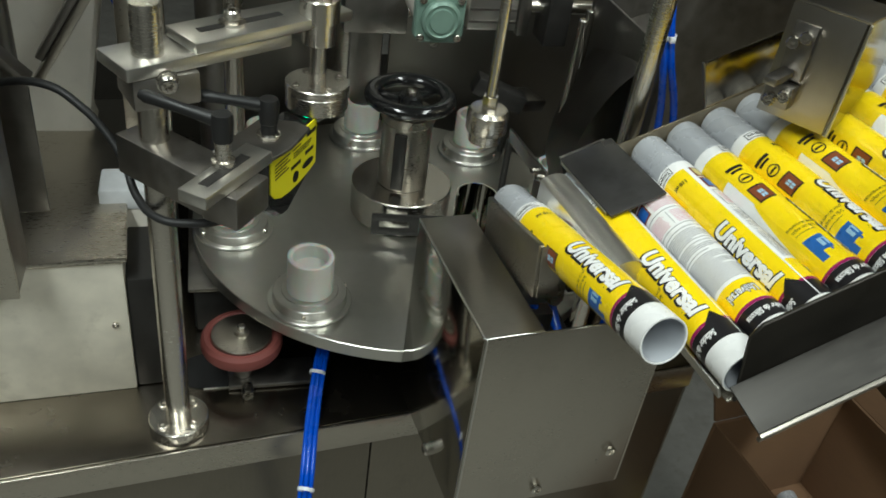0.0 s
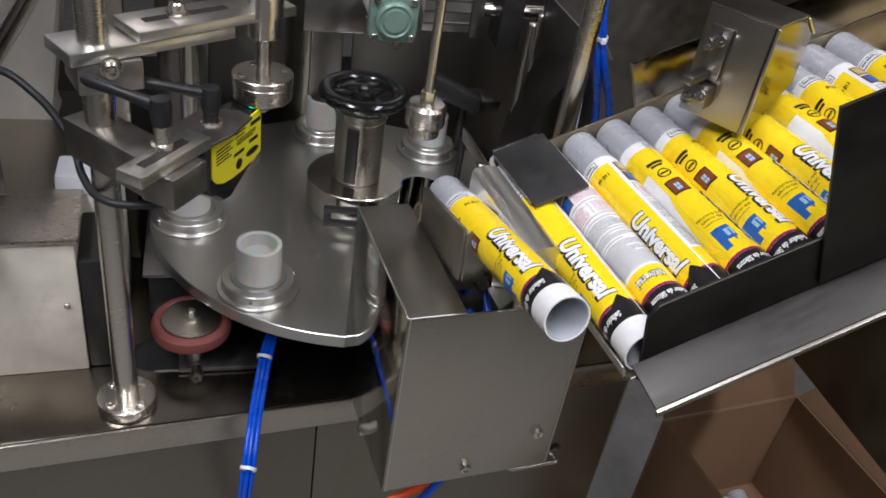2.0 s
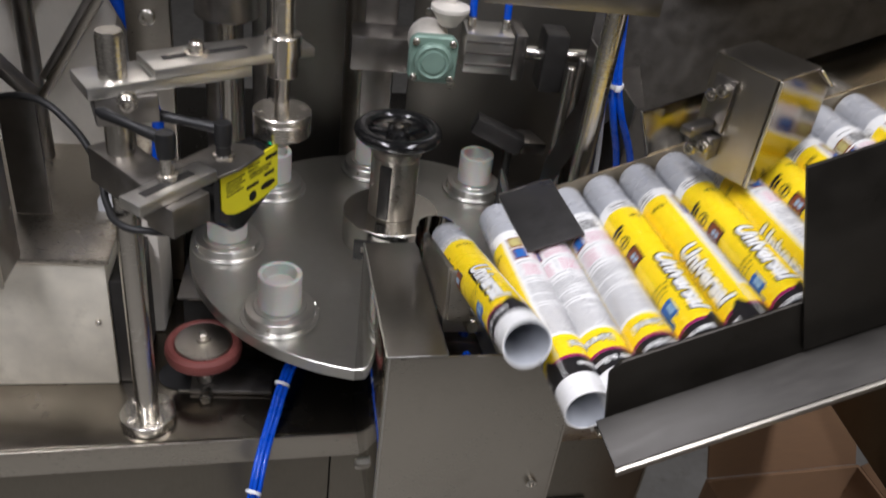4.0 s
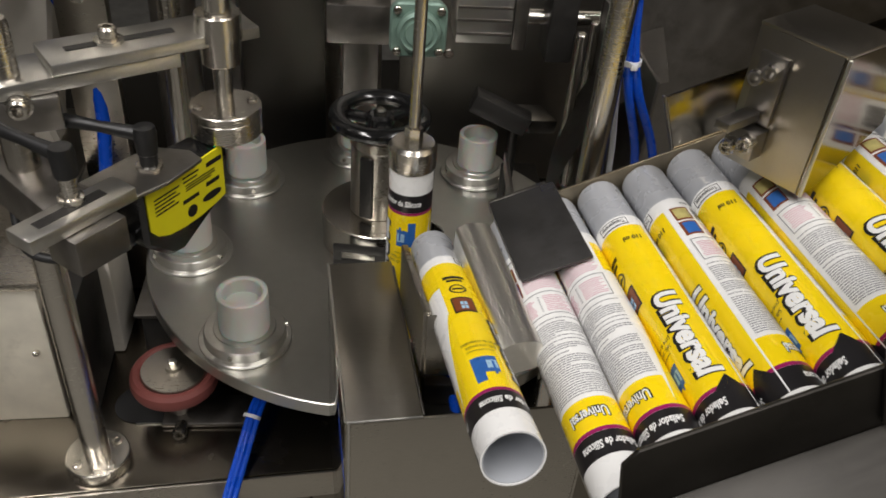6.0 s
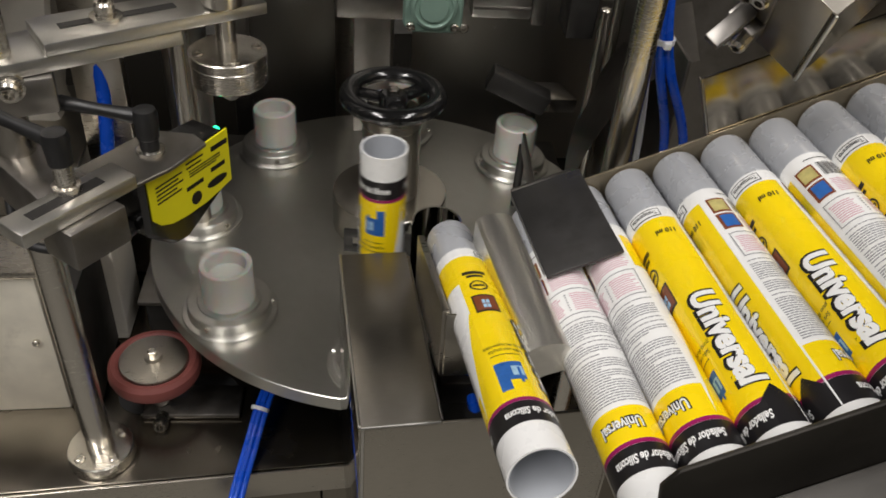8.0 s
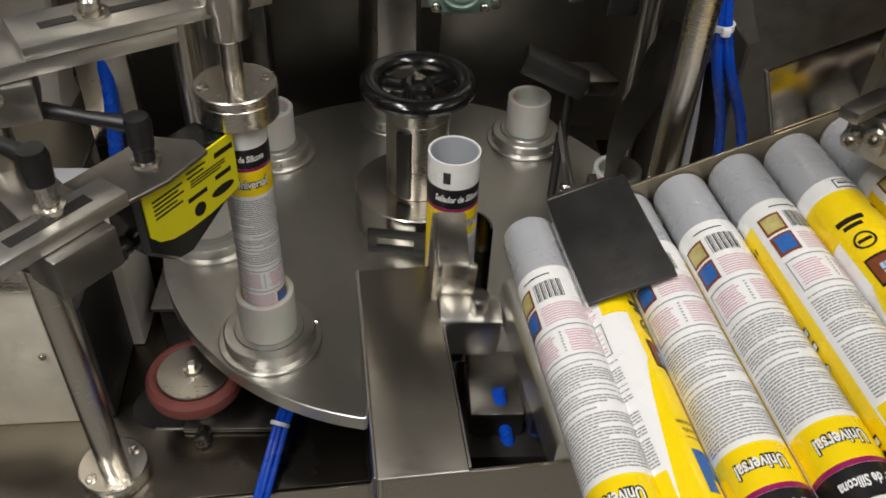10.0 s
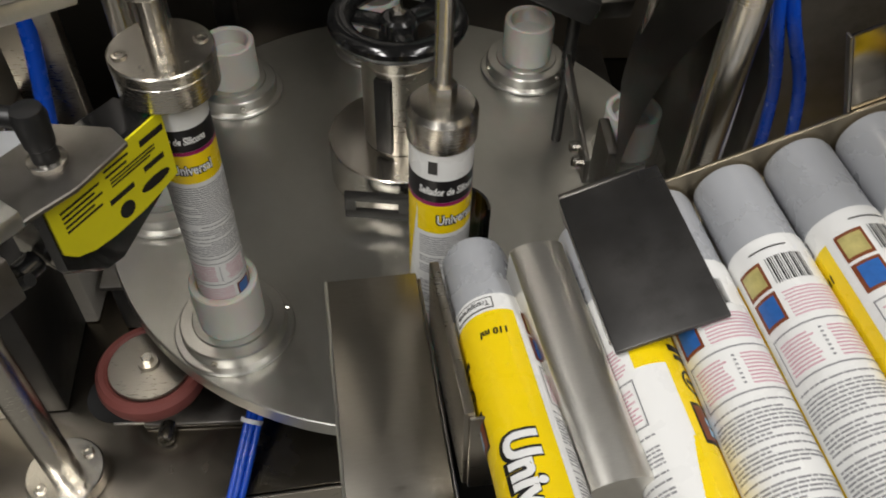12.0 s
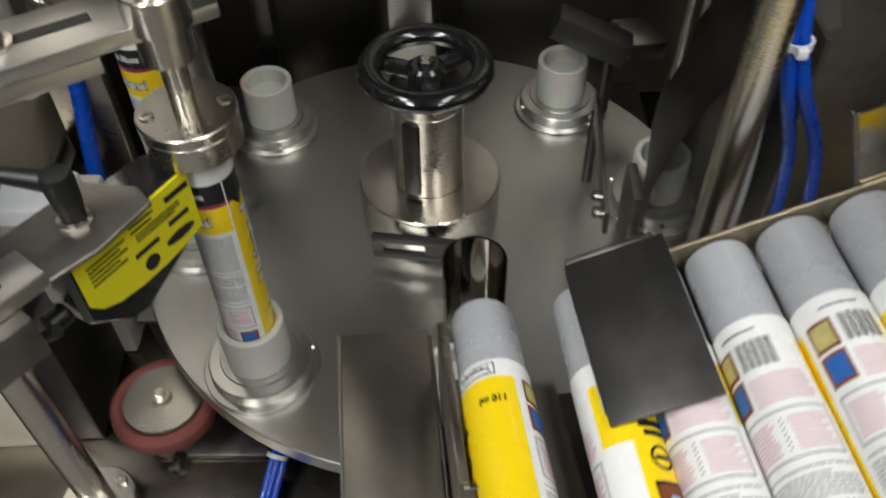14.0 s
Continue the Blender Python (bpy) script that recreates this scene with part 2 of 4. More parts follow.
# ---- setting ----
def setting():
    solid("floor", bm_box((-4, -4, -1.0), (4, 4, -0.95), 0), FLOORM, "grey concrete factory floor", kind="structure")
    # Ceiling and walls are added to give the steel something to mirror.
    solid("ceiling", bm_box((-4, -4, 2.4), (4, 4, 2.5), 0), CEILM, "unseen dark ceiling, added for the steel to mirror", kind="structure")
    for name, lo, hi in (("wall_north", (-4, 4, -1), (4, 4.1, 2.5)), ("wall_south", (-4, -4.1, -1), (4, -4, 2.5)), ("wall_east", (4, -4, -1), (4.1, 4, 2.5)), ("wall_west", (-4.1, -4, -1), (-4, 4, 2.5))):
        solid(name, bm_box(lo, hi, 0), WALLM, "plain grey wall, added for the steel to mirror", kind="structure")


# ---- machine base ----
BASE_TURN = 5.7
ZB = -0.09


def machine_base():
    m = pose(-0.05, -0.228, 0, 0, 0, BASE_TURN)
    base = thing("machine_base", "brushed stainless machine base cabinet with latched panels", "machine base", m)
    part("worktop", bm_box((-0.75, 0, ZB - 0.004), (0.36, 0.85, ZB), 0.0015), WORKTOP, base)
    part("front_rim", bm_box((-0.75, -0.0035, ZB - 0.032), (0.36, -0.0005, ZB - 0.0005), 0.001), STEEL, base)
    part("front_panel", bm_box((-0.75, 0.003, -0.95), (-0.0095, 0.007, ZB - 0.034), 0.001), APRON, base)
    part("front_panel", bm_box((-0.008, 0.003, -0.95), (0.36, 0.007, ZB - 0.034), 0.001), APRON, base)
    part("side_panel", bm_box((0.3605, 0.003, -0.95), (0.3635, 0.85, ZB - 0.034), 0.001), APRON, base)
    for x, z in ((-0.34, -0.215), (0.255, -0.235)):
        bm = bm_box((x - 0.04, -0.004, z - 0.012), (x + 0.04, 0.0025, z + 0.012), 0.002)
        latch = part("latch", bm, STEEL_DARK, base)
        b2 = bm_rod((x - 0.03, -0.012, z), (x + 0.03, -0.012, z), 0.003)
        bm_rod((x - 0.03, -0.012, z), (x - 0.03, -0.002, z), 0.003, bm=b2)
        bm_rod((x + 0.03, -0.012, z), (x + 0.03, -0.002, z), 0.003, bm=b2)
        part("handle", b2, CHROME, latch, "bent wire pull")


def left_housing():
    h = thing("steel_housing", "low polished stainless housing on the machine base", "housing", pose(-0.279, -0.165, ZB, 0, 0, 3))
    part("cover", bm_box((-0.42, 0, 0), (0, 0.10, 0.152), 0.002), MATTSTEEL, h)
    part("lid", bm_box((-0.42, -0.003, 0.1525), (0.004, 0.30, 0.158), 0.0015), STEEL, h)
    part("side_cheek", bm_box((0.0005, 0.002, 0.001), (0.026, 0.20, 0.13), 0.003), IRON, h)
    bolt(h, (-0.012, -0.0005, 0.083), (0, -1, 0), 0.003)
    bolt(h, (-0.3, -0.0005, 0.083), (0, -1, 0), 0.003)


# ---- turntable ----
CT = Vector((0.0, -0.0145, 0))
RS = 0.183
STATION = [radians(-129.5 + 45 * k) for k in range(8)]


def turntable():
    t = thing("turntable", "round aluminium indexing turntable with eight nylon cup stations", "turntable", Matrix.Translation(CT))
    part("disk", bm_lathe([(0, -0.014), (0.2237, -0.014), (0.2245, -0.013), (0.2245, -0.0007), (0.2237, 0), (0, 0)], 128), DISK, t)
    part("hub", bm_cyl(0.07, -0.0297, -0.0145, 48, 0.002), STEEL_DARK, t)
    flange = mesh_of("flange", bm_lathe([(0, 0.0005), (0.0395, 0.0005), (0.0402, 0.0010), (0.0402, 0.0030), (0.0396, 0.0036), (0.0355, 0.0040), (0.0352, 0.0125), (0.0344, 0.0135), (0.0270, 0.0140), (0.0262, 0.0152), (0.0, 0.0155)], 48), ALU)
    cup = mesh_of("cup", bm_lathe([(0, 0.0158), (0.0218, 0.0158), (0.0218, 0.0525), (0.0210, 0.0535), (0.0182, 0.0535), (0.0168, 0.0525), (0.0160, 0.040), (0, 0.039)], 40), NYLON)
    stub = mesh_of("stub", bm_lathe([(0, -0.03), (0.020, -0.03), (0.024, -0.026), (0.024, -0.0145), (0, -0.0145)], 32), STEEL_DARK)
    screw = mesh_of("screw", bm_lathe([(0, 0), (0.0024, 0), (0.0022, 0.0022), (0.0012, 0.0022), (0.001, 0.001), (0, 0.001)], 10), CHROME)
    for a in STATION:
        st = part("cup_holder", flange, None, t, "turned aluminium flange holding a milky nylon cup")
        st.matrix_local = pose(RS * math.cos(a), RS * math.sin(a), 0, 0, 0, math.degrees(a))
        part("cup", cup, None, st, "translucent milky white nylon cup")
        part("stub", stub, None, st)
        for k in range(3):
            s = part("screw", screw, None, st)
            b = radians(25 + 120 * k)
            s.matrix_local = pose(0.0350 * math.cos(b), 0.0350 * math.sin(b), 0.0085, 90, 0, math.degrees(b) + 90)
    return t


def table_base():
    b = thing("table_housing", "dark polished drive housing under the turntable", "housing", pose(0, 0, ZB))
    part("box", bm_box((-0.225, -0.088, 0.001), (0.20, 0.20, 0.055), 0.004), IRON, b)
    part("top_plate", bm_box((-0.230, -0.092, 0.0553), (0.205, 0.205, 0.060), 0.0015), STEEL_DARK, b)


def hand_wheel():
    w = thing("handwheel_column", "black handwheel on a slotted steel centre column", "handwheel", Matrix.Translation((0, -0.003, 0.001)))
    part("collar", bm_lathe([(0, 0), (0.054, 0), (0.055, 0.001), (0.055, 0.037), (0.054, 0.038), (0, 0.038)], 64), CHROME, w)
    part("column", bm_lathe([(0, 0.0385), (0.027, 0.0385), (0.027, 0.112), (0.0265, 0.1125), (0.0265, 0.1145), (0.0285, 0.115), (0.0285, 0.123), (0.0275, 0.124), (0, 0.124)], 48), STEEL, w)
    part("slot_key", bm_box((-0.030, -0.0065, 0.042), (-0.024, 0.0065, 0.108), 0.001, None, pose(0, 0, 0, 0, 0, 65)), IRON, w)
    bm = bmesh.new()
    n, k = 56, 14
    ring = [[bm.verts.new(((0.040 + 0.0085 * math.cos(b)) * math.cos(a), (0.040 + 0.0085 * math.cos(b)) * math.sin(a), 0.140 + 0.0075 * math.sin(b))) for b in [2 * math.pi * j / k for j in range(k)]] for a in [2 * math.pi * i / n for i in range(n)]]
    for i in range(n):
        for j in range(k):
            bm.faces.new((ring[i][j], ring[(i + 1) % n][j], ring[(i + 1) % n][(j + 1) % k], ring[i][(j + 1) % k]))
    bmesh.ops.recalc_face_normals(bm, faces=bm.faces)
    part("wheel_rim", bm, BLACKP, w, "glossy black plastic rim")
    for i in range(3):
        part("spoke", bm_box((0.008, -0.007, 0.1315), (0.036, 0.007, 0.139), 0.003, None, pose(0, 0, 0, 0, 0, 120 * i + 40)), BLACKP, w)
    part("wheel_hub", bm_lathe([(0, 0.1245), (0.014, 0.1245), (0.013, 0.141), (0.010, 0.143), (0, 0.143)], 32), BLACKP, w)
    part("nut", bm_lathe([(0, 0.1432), (0.006, 0.1432), (0.006, 0.1465), (0.0035, 0.148), (0, 0.148)], 6), CHROME, w)
    turn = pose(0, 0, 0, 0, 0, -8)
    stop = bm_box((-0.034, -0.066, 0.026), (0.046, -0.062, 0.034), 0.0008, None, turn)
    bm_box((-0.034, -0.066, 0.009), (0.046, -0.062, 0.017), 0.0008, stop, turn)
    bm_box((-0.034, -0.0658, 0.0165), (-0.026, -0.0622, 0.0265), 0, stop, turn)
    bm_box((0.006, -0.0658, 0.0165), (0.046, -0.0622, 0.0265), 0, stop, turn)
    part("stop_plate", stop, IRON, w, "dark slotted stop plate")


# ---- post with clamps, sensor ----
PX, PY = -0.240, -0.217


def post():
    p = thing("guide_post", "polished round steel post bolted to the base by a flange", "post", pose(PX, PY, ZB))
    part("rod", bm_lathe([(0, 0.0005), (0.0108, 0.0005), (0.0108, 0.398), (0.0095, 0.402), (0, 0.402)], 40), CHROME, p)
    part("foot_flange", bm_lathe([(0.011, 0.0005), (0.0255, 0.0005), (0.0265, 0.0015), (0.0265, 0.0125), (0.0255, 0.0135), (0.011, 0.0135)], 48), CHROME, p)
    for k in range(4):
        a = radians(45 + 90 * k)
        bolt(p, (0.019 * math.cos(a), 0.019 * math.sin(a), 0.0137), (0, 0, 1), 0.0042, 0.002)
    return p


def upper_bracket():
    b = thing("head_bracket", "stacked slotted aluminium plates clamped on the post", "bracket", pose(PX, PY, 0))
    part("clamp", bm_box((-0.017, -0.018, 0.242), (0.030, 0.022, 0.2655), 0.002, None, pose(0, 0, 0, 0, 0, 20)), STEEL_DARK, b)
    bolt(b, (0.012, -0.014, 0.262), (0.2, -1, 0), 0.0068, 0.009)
    bolt(b, (0.012, -0.014, 0.262), (0.2, -1, 0), 0.0085, 0.002, "washer")
    lo = pose(-0.002, -0.022, 0, 0, 0, 31)
    up = pose(0.032, -0.004, 0, 0, 0, 31.5)
    part("lower_plate", bm_box((-0.012, 0, 0.266), (0.120, 0.042, 0.2758), 0.0012, None, lo), ALU, b)
    part("upper_plate", bm_box((0, 0, 0.2762), (0.139, 0.040, 0.2845), 0.0012, None, up), ALU, b)
    # The plate is uncut; a black strip on top paints the slot's shade.
    part("slot", bm_box((0.014, 0.0165, 0.2843), (0.085, 0.0235, 0.2851), 0, None, up), IRON, b, "black strip for the shade in the adjustment slot")
    bolt(b, up @ Vector((0.042, 0.020, 0.2852)), (0, 0, 1), 0.010, 0.002, "washer")
    bolt(b, up @ Vector((0.042, 0.020, 0.2872)), (0, 0, 1), 0.0062, 0.008)


S1 = CT + Vector((RS * math.cos(STATION[0]), RS * math.sin(STATION[0]), 0))
S2 = CT + Vector((RS * math.cos(STATION[1]), RS * math.sin(STATION[1]), 0))


def turning_head():
    h = thing("turning_head", "chromed round pressing head on a shaft with four bolts", "press head", Matrix.Translation(S1))
    part("disc", bm_lathe([(0, -0.0055), (0.0246, -0.0055), (0.0254, -0.0045), (0.0254, 0.0085), (0.0250, 0.0090), (0.0250, 0.0096), (0.0258, 0.0102), (0.0258, 0.0152), (0.0250, 0.0160), (0.0, 0.0160)], 56), CHROME, h)
    part("cone", bm_lathe([(0, -0.0200), (0.003, -0.0200), (0.0195, -0.0058), (0, -0.0058)], 40), ALU, h)
    part("shaft", bm_lathe([(0, 0.0162), (0.0068, 0.0162), (0.0068, 0.075), (0.0, 0.075)], 24), CHROME, h)
    part("bearing", bm_lathe([(0.007, 0.048), (0.0125, 0.048), (0.0135, 0.049), (0.0135, 0.066), (0.0158, 0.067), (0.0158, 0.084), (0.0150, 0.085), (0.0098, 0.0855), (0.0098, 0.34), (0, 0.34)], 36), CHROME, h)
    for k in range(4):
        a = radians(20 + 90 * k)
        bolt(h, (0.0195 * math.cos(a), 0.0195 * math.sin(a), 0.0162), (0, 0, 1), 0.0038, 0.001)
    return h


def plunger():
    h = thing("plunger_rod", "thin steel rod with a bell-shaped plunger", "plunger", Matrix.Translation(S2))
    part("bell", bm_lathe([(0, -0.010), (0.0135, -0.010), (0.0135, -0.0004), (0.0168, 0), (0.0172, 0.001), (0.0172, 0.016), (0.015, 0.019), (0.0065, 0.020), (0, 0.020)], 40), CHROME, h)
    part("nut", bm_lathe([(0, 0.0203), (0.0065, 0.0203), (0.0065, 0.030), (0.0, 0.030)], 6), CHROME, h)
    part("rod", bm_cyl(0.0042, 0.0302, 0.40, 20), CHROME, h)
    return h


def sensor():
    arm = thing("clamp_bracket", "dark clamp block and slotted arm on the post", "bracket", pose(PX, PY, 0.187))
    part("clamp_block", bm_box((-0.024, -0.016, -0.016), (0.072, 0.016, 0.016), 0.0015, None, pose(0, 0, 0.008, 0, 0, -47)), STEEL_DARK, arm)
    am = pose(0.032, -0.085, 0.0245, 0, 0, 52.5)
    part("slotted_arm", bm_box((-0.010, -0.011, 0), (0.066, 0.011, 0.0095), 0.001, None, am), ALU, arm)
    # Slot shown only by a black strip painted in as its shade.
    part("slot", bm_box((0.002, -0.0038, 0.0092), (0.050, 0.0038, 0.0099), 0, None, am), IRON, arm, "black strip for the shade in the slot")
    part("arm_block", bm_box((0.012, -0.019, -0.026), (0.050, 0.010, -0.0003), 0.0015, None, am), STEEL_DARK, arm)

    def lever(name, p, turn):
        k = part(name, bm_lathe([(0, 0), (0.008, 0), (0.008, 0.004), (0.0055, 0.0045), (0.0055, 0.018), (0, 0.018)], 24, None, pose(*p)), CHROME, arm, "black clamping lever on a steel stud")
        bm = bm_lathe([(0, 0.0183), (0.0068, 0.0183), (0.0078, 0.033), (0.0066, 0.038), (0, 0.039)], 24, None, pose(*p))
        bm_lathe([(0, 0), (0.0055, 0.0), (0.0038, 0.028), (0.0048, 0.053), (0.003, 0.058), (0, 0.059)], 16, bm, pose(*p) @ pose(0, 0, 0.032, 0, 0, turn) @ pose(0, 0, 0, 0, 82, 0))
        part("lever_arm", bm, LEVER, k)
        return k

    lever("lever", (0.047, -0.057, 0.0345), 155)
    sm = Matrix.Translation((-0.160, -0.239, 0.206)) @ pose(0, 0, 0, 0, 0, 57.6)
    s = thing("photo_sensor", "black print-mark sensor with a yellow label plate", "sensor", sm)
    part("housing", bm_poly([(-0.004, -0.044), (0.018, -0.064), (0.030, -0.066), (0.074, -0.044), (0.0765, -0.002), (0.05, 0.0), (-0.004, -0.001)], 0.030, None, pose(0, 0.030, 0, 90, 0, 0), 0.003), BLACKP, s)
    face = [(0.0, -0.032), (0.006, -0.039), (0.016, -0.0435), (0.030, -0.0455), (0.048, -0.0455), (0.064, -0.0435), (0.0755, -0.041), (0.0755, 0.0), (0.050, -0.001), (0.0, -0.002)]
    lab = part("label_plate", bm_poly(face, 0.0012, None, pose(0, -0.0002, 0, 90, 0, 0), 0), LABEL_Y, s, "yellow label with black print")
    bars = bmesh.new()
    for x0, x1, z0, h in ((0.006, 0.030, -0.011, 0.0012), (0.006, 0.026, -0.014, 0.0012), (0.006, 0.030, -0.017, 0.0012), (0.006, 0.024, -0.020, 0.0012), (0.006, 0.028, -0.023, 0.0012), (0.058, 0.074, -0.010, 0.0036), (0.056, 0.070, -0.025, 0.0032), (0.032, 0.048, -0.0275, 0.003), (0.036, 0.066, -0.0145, 0.0009), (0.036, 0.066, -0.0165, 0.0009), (0.036, 0.062, -0.0185, 0.0009), (0.034, 0.050, -0.008, 0.0012), (0.034, 0.048, -0.0115, 0.0012)):
        bm_box((x0, -0.0017, z0), (x1, -0.00145, z0 + h), 0, bars)
    part("print", bars, INK, lab)
    lo = bm_lathe([(0, 0), (0.0048, 0), (0.0048, 0.0003), (0, 0.0003)], 24, None, pose(0.040, -0.00145, -0.0365, 90, 0, 0))
    bm_lathe([(0, 0), (0.010, 0), (0.010, 0.0003), (0, 0.0003)], 24, lo, pose(0.061, -0.00145, -0.034, 90, 0, 0) @ Matrix.Diagonal((1, 0.32, 1, 1)))
    part("logo_mark", lo, INK, lab)
    part("mount_plate", bm_poly([(-0.022, -0.006), (0.012, -0.012), (0.046, -0.010), (0.050, 0.004), (0.038, 0.030), (-0.022, 0.034)], 0.003, None, pose(0, 0, 0.0035), 0.0006), STEEL_DARK, s, "bare steel mounting plate")
    bolt(s, (0.018, 0.0104, 0.0068), (0, 0, 1), 0.009, 0.003, "washer")
    bm = bm_lathe([(0, 0.013), (0.006, 0.013), (0.006, 0.020), (0.0068, 0.021), (0.0078, 0.036), (0.0066, 0.040), (0, 0.041)], 24, None, pose(0.018, 0.0104, -0.003))
    bm_lathe([(0, 0), (0.0055, 0.0), (0.0038, 0.028), (0.0048, 0.050), (0.003, 0.055), (0, 0.056)], 16, bm, pose(0.018, 0.0104, 0.031, 0, 0, 118) @ pose(0, 0, 0, 0, 82, 0))
    part("lever", bm, LEVER, s)
    part("led", bm_cyl(0.0028, 0, 0.002, 16, 0.0005, None, pose(0.0766, 0.010, -0.006, 0, 90, 0)), GREENLED, s, "lit green indicator")
    part("gland", bm_cyl(0.006, 0, 0.012, 20, 0.001, None, pose(-0.0042, 0.015, -0.040, 0, -90, 0)), BLACKP, s)
    c = thing("sensor_cable", "black cable looping from the sensor to the housing", "cable")
    hose("cable", [(-0.172, -0.252, 0.172), (-0.177, -0.251, 0.168), (-0.198, -0.249, 0.158), (-0.217, -0.245, 0.154), (-0.239, -0.240, 0.155), (-0.257, -0.212, 0.158), (-0.266, -0.189, 0.175), (-0.278, -0.176, 0.193), (-0.295, -0.166, 0.210), (-0.318, -0.155, 0.222), (-0.36, -0.140, 0.215), (-0.41, -0.11, 0.18)], 0.0032, RUBBER_SHADE, c)


# ---- loading box, gripper ----
def loading_box():
    b = thing("loader_cover", "folded brushed stainless cover box with an open slot", "cover box", pose(-0.0243, -0.3860, -0.0015, 0, 0, 5.6))
    part("front_plate", bm_box((0.0, 0, -0.038), (0.147, 0.0022, 0.1475), 0.0008), STEEL, b)
    part("side_plate", bm_box((-0.0026, 0.0005, -0.038), (-0.0003, 0.148, 0.1475), 0.0008), SIDEMIRROR, b, "mirror-polished side")
    part("top_plate", bm_box((-0.0026, -0.0003, 0.1477), (0.0425, 0.148, 0.1497), 0.0008), SATIN, b)
    part("inner_plate", bm_box((0.0427, 0.003, -0.02), (0.0445, 0.146, 0.1475), 0.0008), STEEL_DARK, b)
    part("right_plate", bm_box((0.1472, 0.0005, -0.038), (0.1495, 0.03, 0.1475), 0.0008), STEEL, b)
    for p in ((0.070, -0.0002, -0.026), (0.131, -0.0002, 0.005)):
        bolt(b, p, (0, -1, 0), 0.0048, 0.003)
    bolt(b, (-0.0027, 0.055, -0.020), (-1, 0, 0), 0.0055, 0.008)
    # Thin bright rods run along three folds of the box.
    part("fold_line", bm_rod((-0.0024, 0.0, 0.1496), (-0.0024, 0.1478, 0.1496), 0.0009, 8), ALU, b, "bright line along the fold")
    part("fold_line", bm_rod((-0.002, -0.0004, 0.1494), (0.0425, -0.0004, 0.1494), 0.0008, 8), ALU, b, "bright line along the fold")
    part("fold_line", bm_rod((-0.0006, -0.0002, -0.037), (-0.0006, -0.0002, 0.149), 0.0009, 8), ALU, b, "bright line along the fold")
    part("floor_plate", bm_box((0.048, 0.003, 0.02), (0.149, 0.18, 0.024), 0.001), IRON, b)


U_G = Vector((0.094, -1.0, 0.2020)).normalized()
E_G = Vector((0.0312, -0.2465, 0.1659))
U_T = Vector((0.116, -1.0, 0.0043)).normalized()
STEP = Vector((0.0299, 0.0035, 0.0112))
TRAY_O = Vector((0.0839, -0.2566, 0.1863))
E_T = Vector((0.0833, -0.2516, 0.1863))
TUBE_L, TUBE_R = 0.2235, 0.0160


def lying(e, u, roll):
    """The pose of a tube whose shut end lies at e, its mouth towards u, rolled by degrees."""
    z = u.normalized()
    x = Vector((1, 0, 0)) - z * z.x
    x.normalize()
    y = z.cross(x)
    return Matrix.Translation(e) @ Matrix((x, y, z)).transposed().to_4x4() @ pose(0, 0, 0, 0, 0, roll)


def slot(k, roll):
    e = E_T + STEP * (k - 1)
    e += Vector((0.005, 0.0, 0.011)) * max(0.0, 1 - k)
    return lying(e, U_T, roll)


def gripper():
    g = thing("loading_gripper", "swinging steel gripper cradle with an air hose", "gripper", lying(E_G, U_G, 0))
    part("jaw_plate", bm_box((-0.0225, -0.034, 0.004), (-0.0180, 0.008, 0.098), 0.0008), STEEL, g, "bare steel jaw plate")
    part("jaw_lip", bm_box((-0.0172, -0.034, 0.004), (0.002, -0.031, 0.098), 0.0008), STEEL, g)
    part("end_plate", bm_box((-0.0205, -0.034, 0.0983), (-0.003, 0.0065, 0.1003), 0.0008), STEEL, g)
    part("cradle_block", bm_box((-0.0180, -0.054, 0.040), (0.018, -0.0343, 0.074), 0.0015), ALU, g)
    part("fitting", bm_cyl(0.0055, 0, 0.012, 16, 0.001, None, pose(0.004, -0.045, 0.0742)), CHROME, g)
    return g


def loader_inside():
    a = thing("swing_actuator", "dark rotary actuator block with a steel bolt", "actuator", pose(0.045, -0.285, 0.0))
    part("block", bm_box((-0.025, -0.045, 0.026), (0.03, 0.03, 0.085), 0.003), IRON, a)
    part("cap", bm_box((-0.02, -0.03, 0.0853), (0.012, 0.02, 0.105), 0.002), STEEL_DARK, a)
    bolt(a, (-0.006, -0.0455, 0.066), (0, -1, 0), 0.009, 0.008)
    h = thing("loader_hose", "blue air hose inside the loader box", "air hose")
    hose("hose", [(0.042, -0.30, 0.110), (0.050, -0.325, 0.075), (0.056, -0.35, 0.045), (0.06, -0.37, 0.03)], 0.0042, BLUE, h)
    hose("hose", [(0.062, -0.295, 0.100), (0.068, -0.33, 0.065), (0.07, -0.365, 0.03)], 0.0042, BLUE, h)


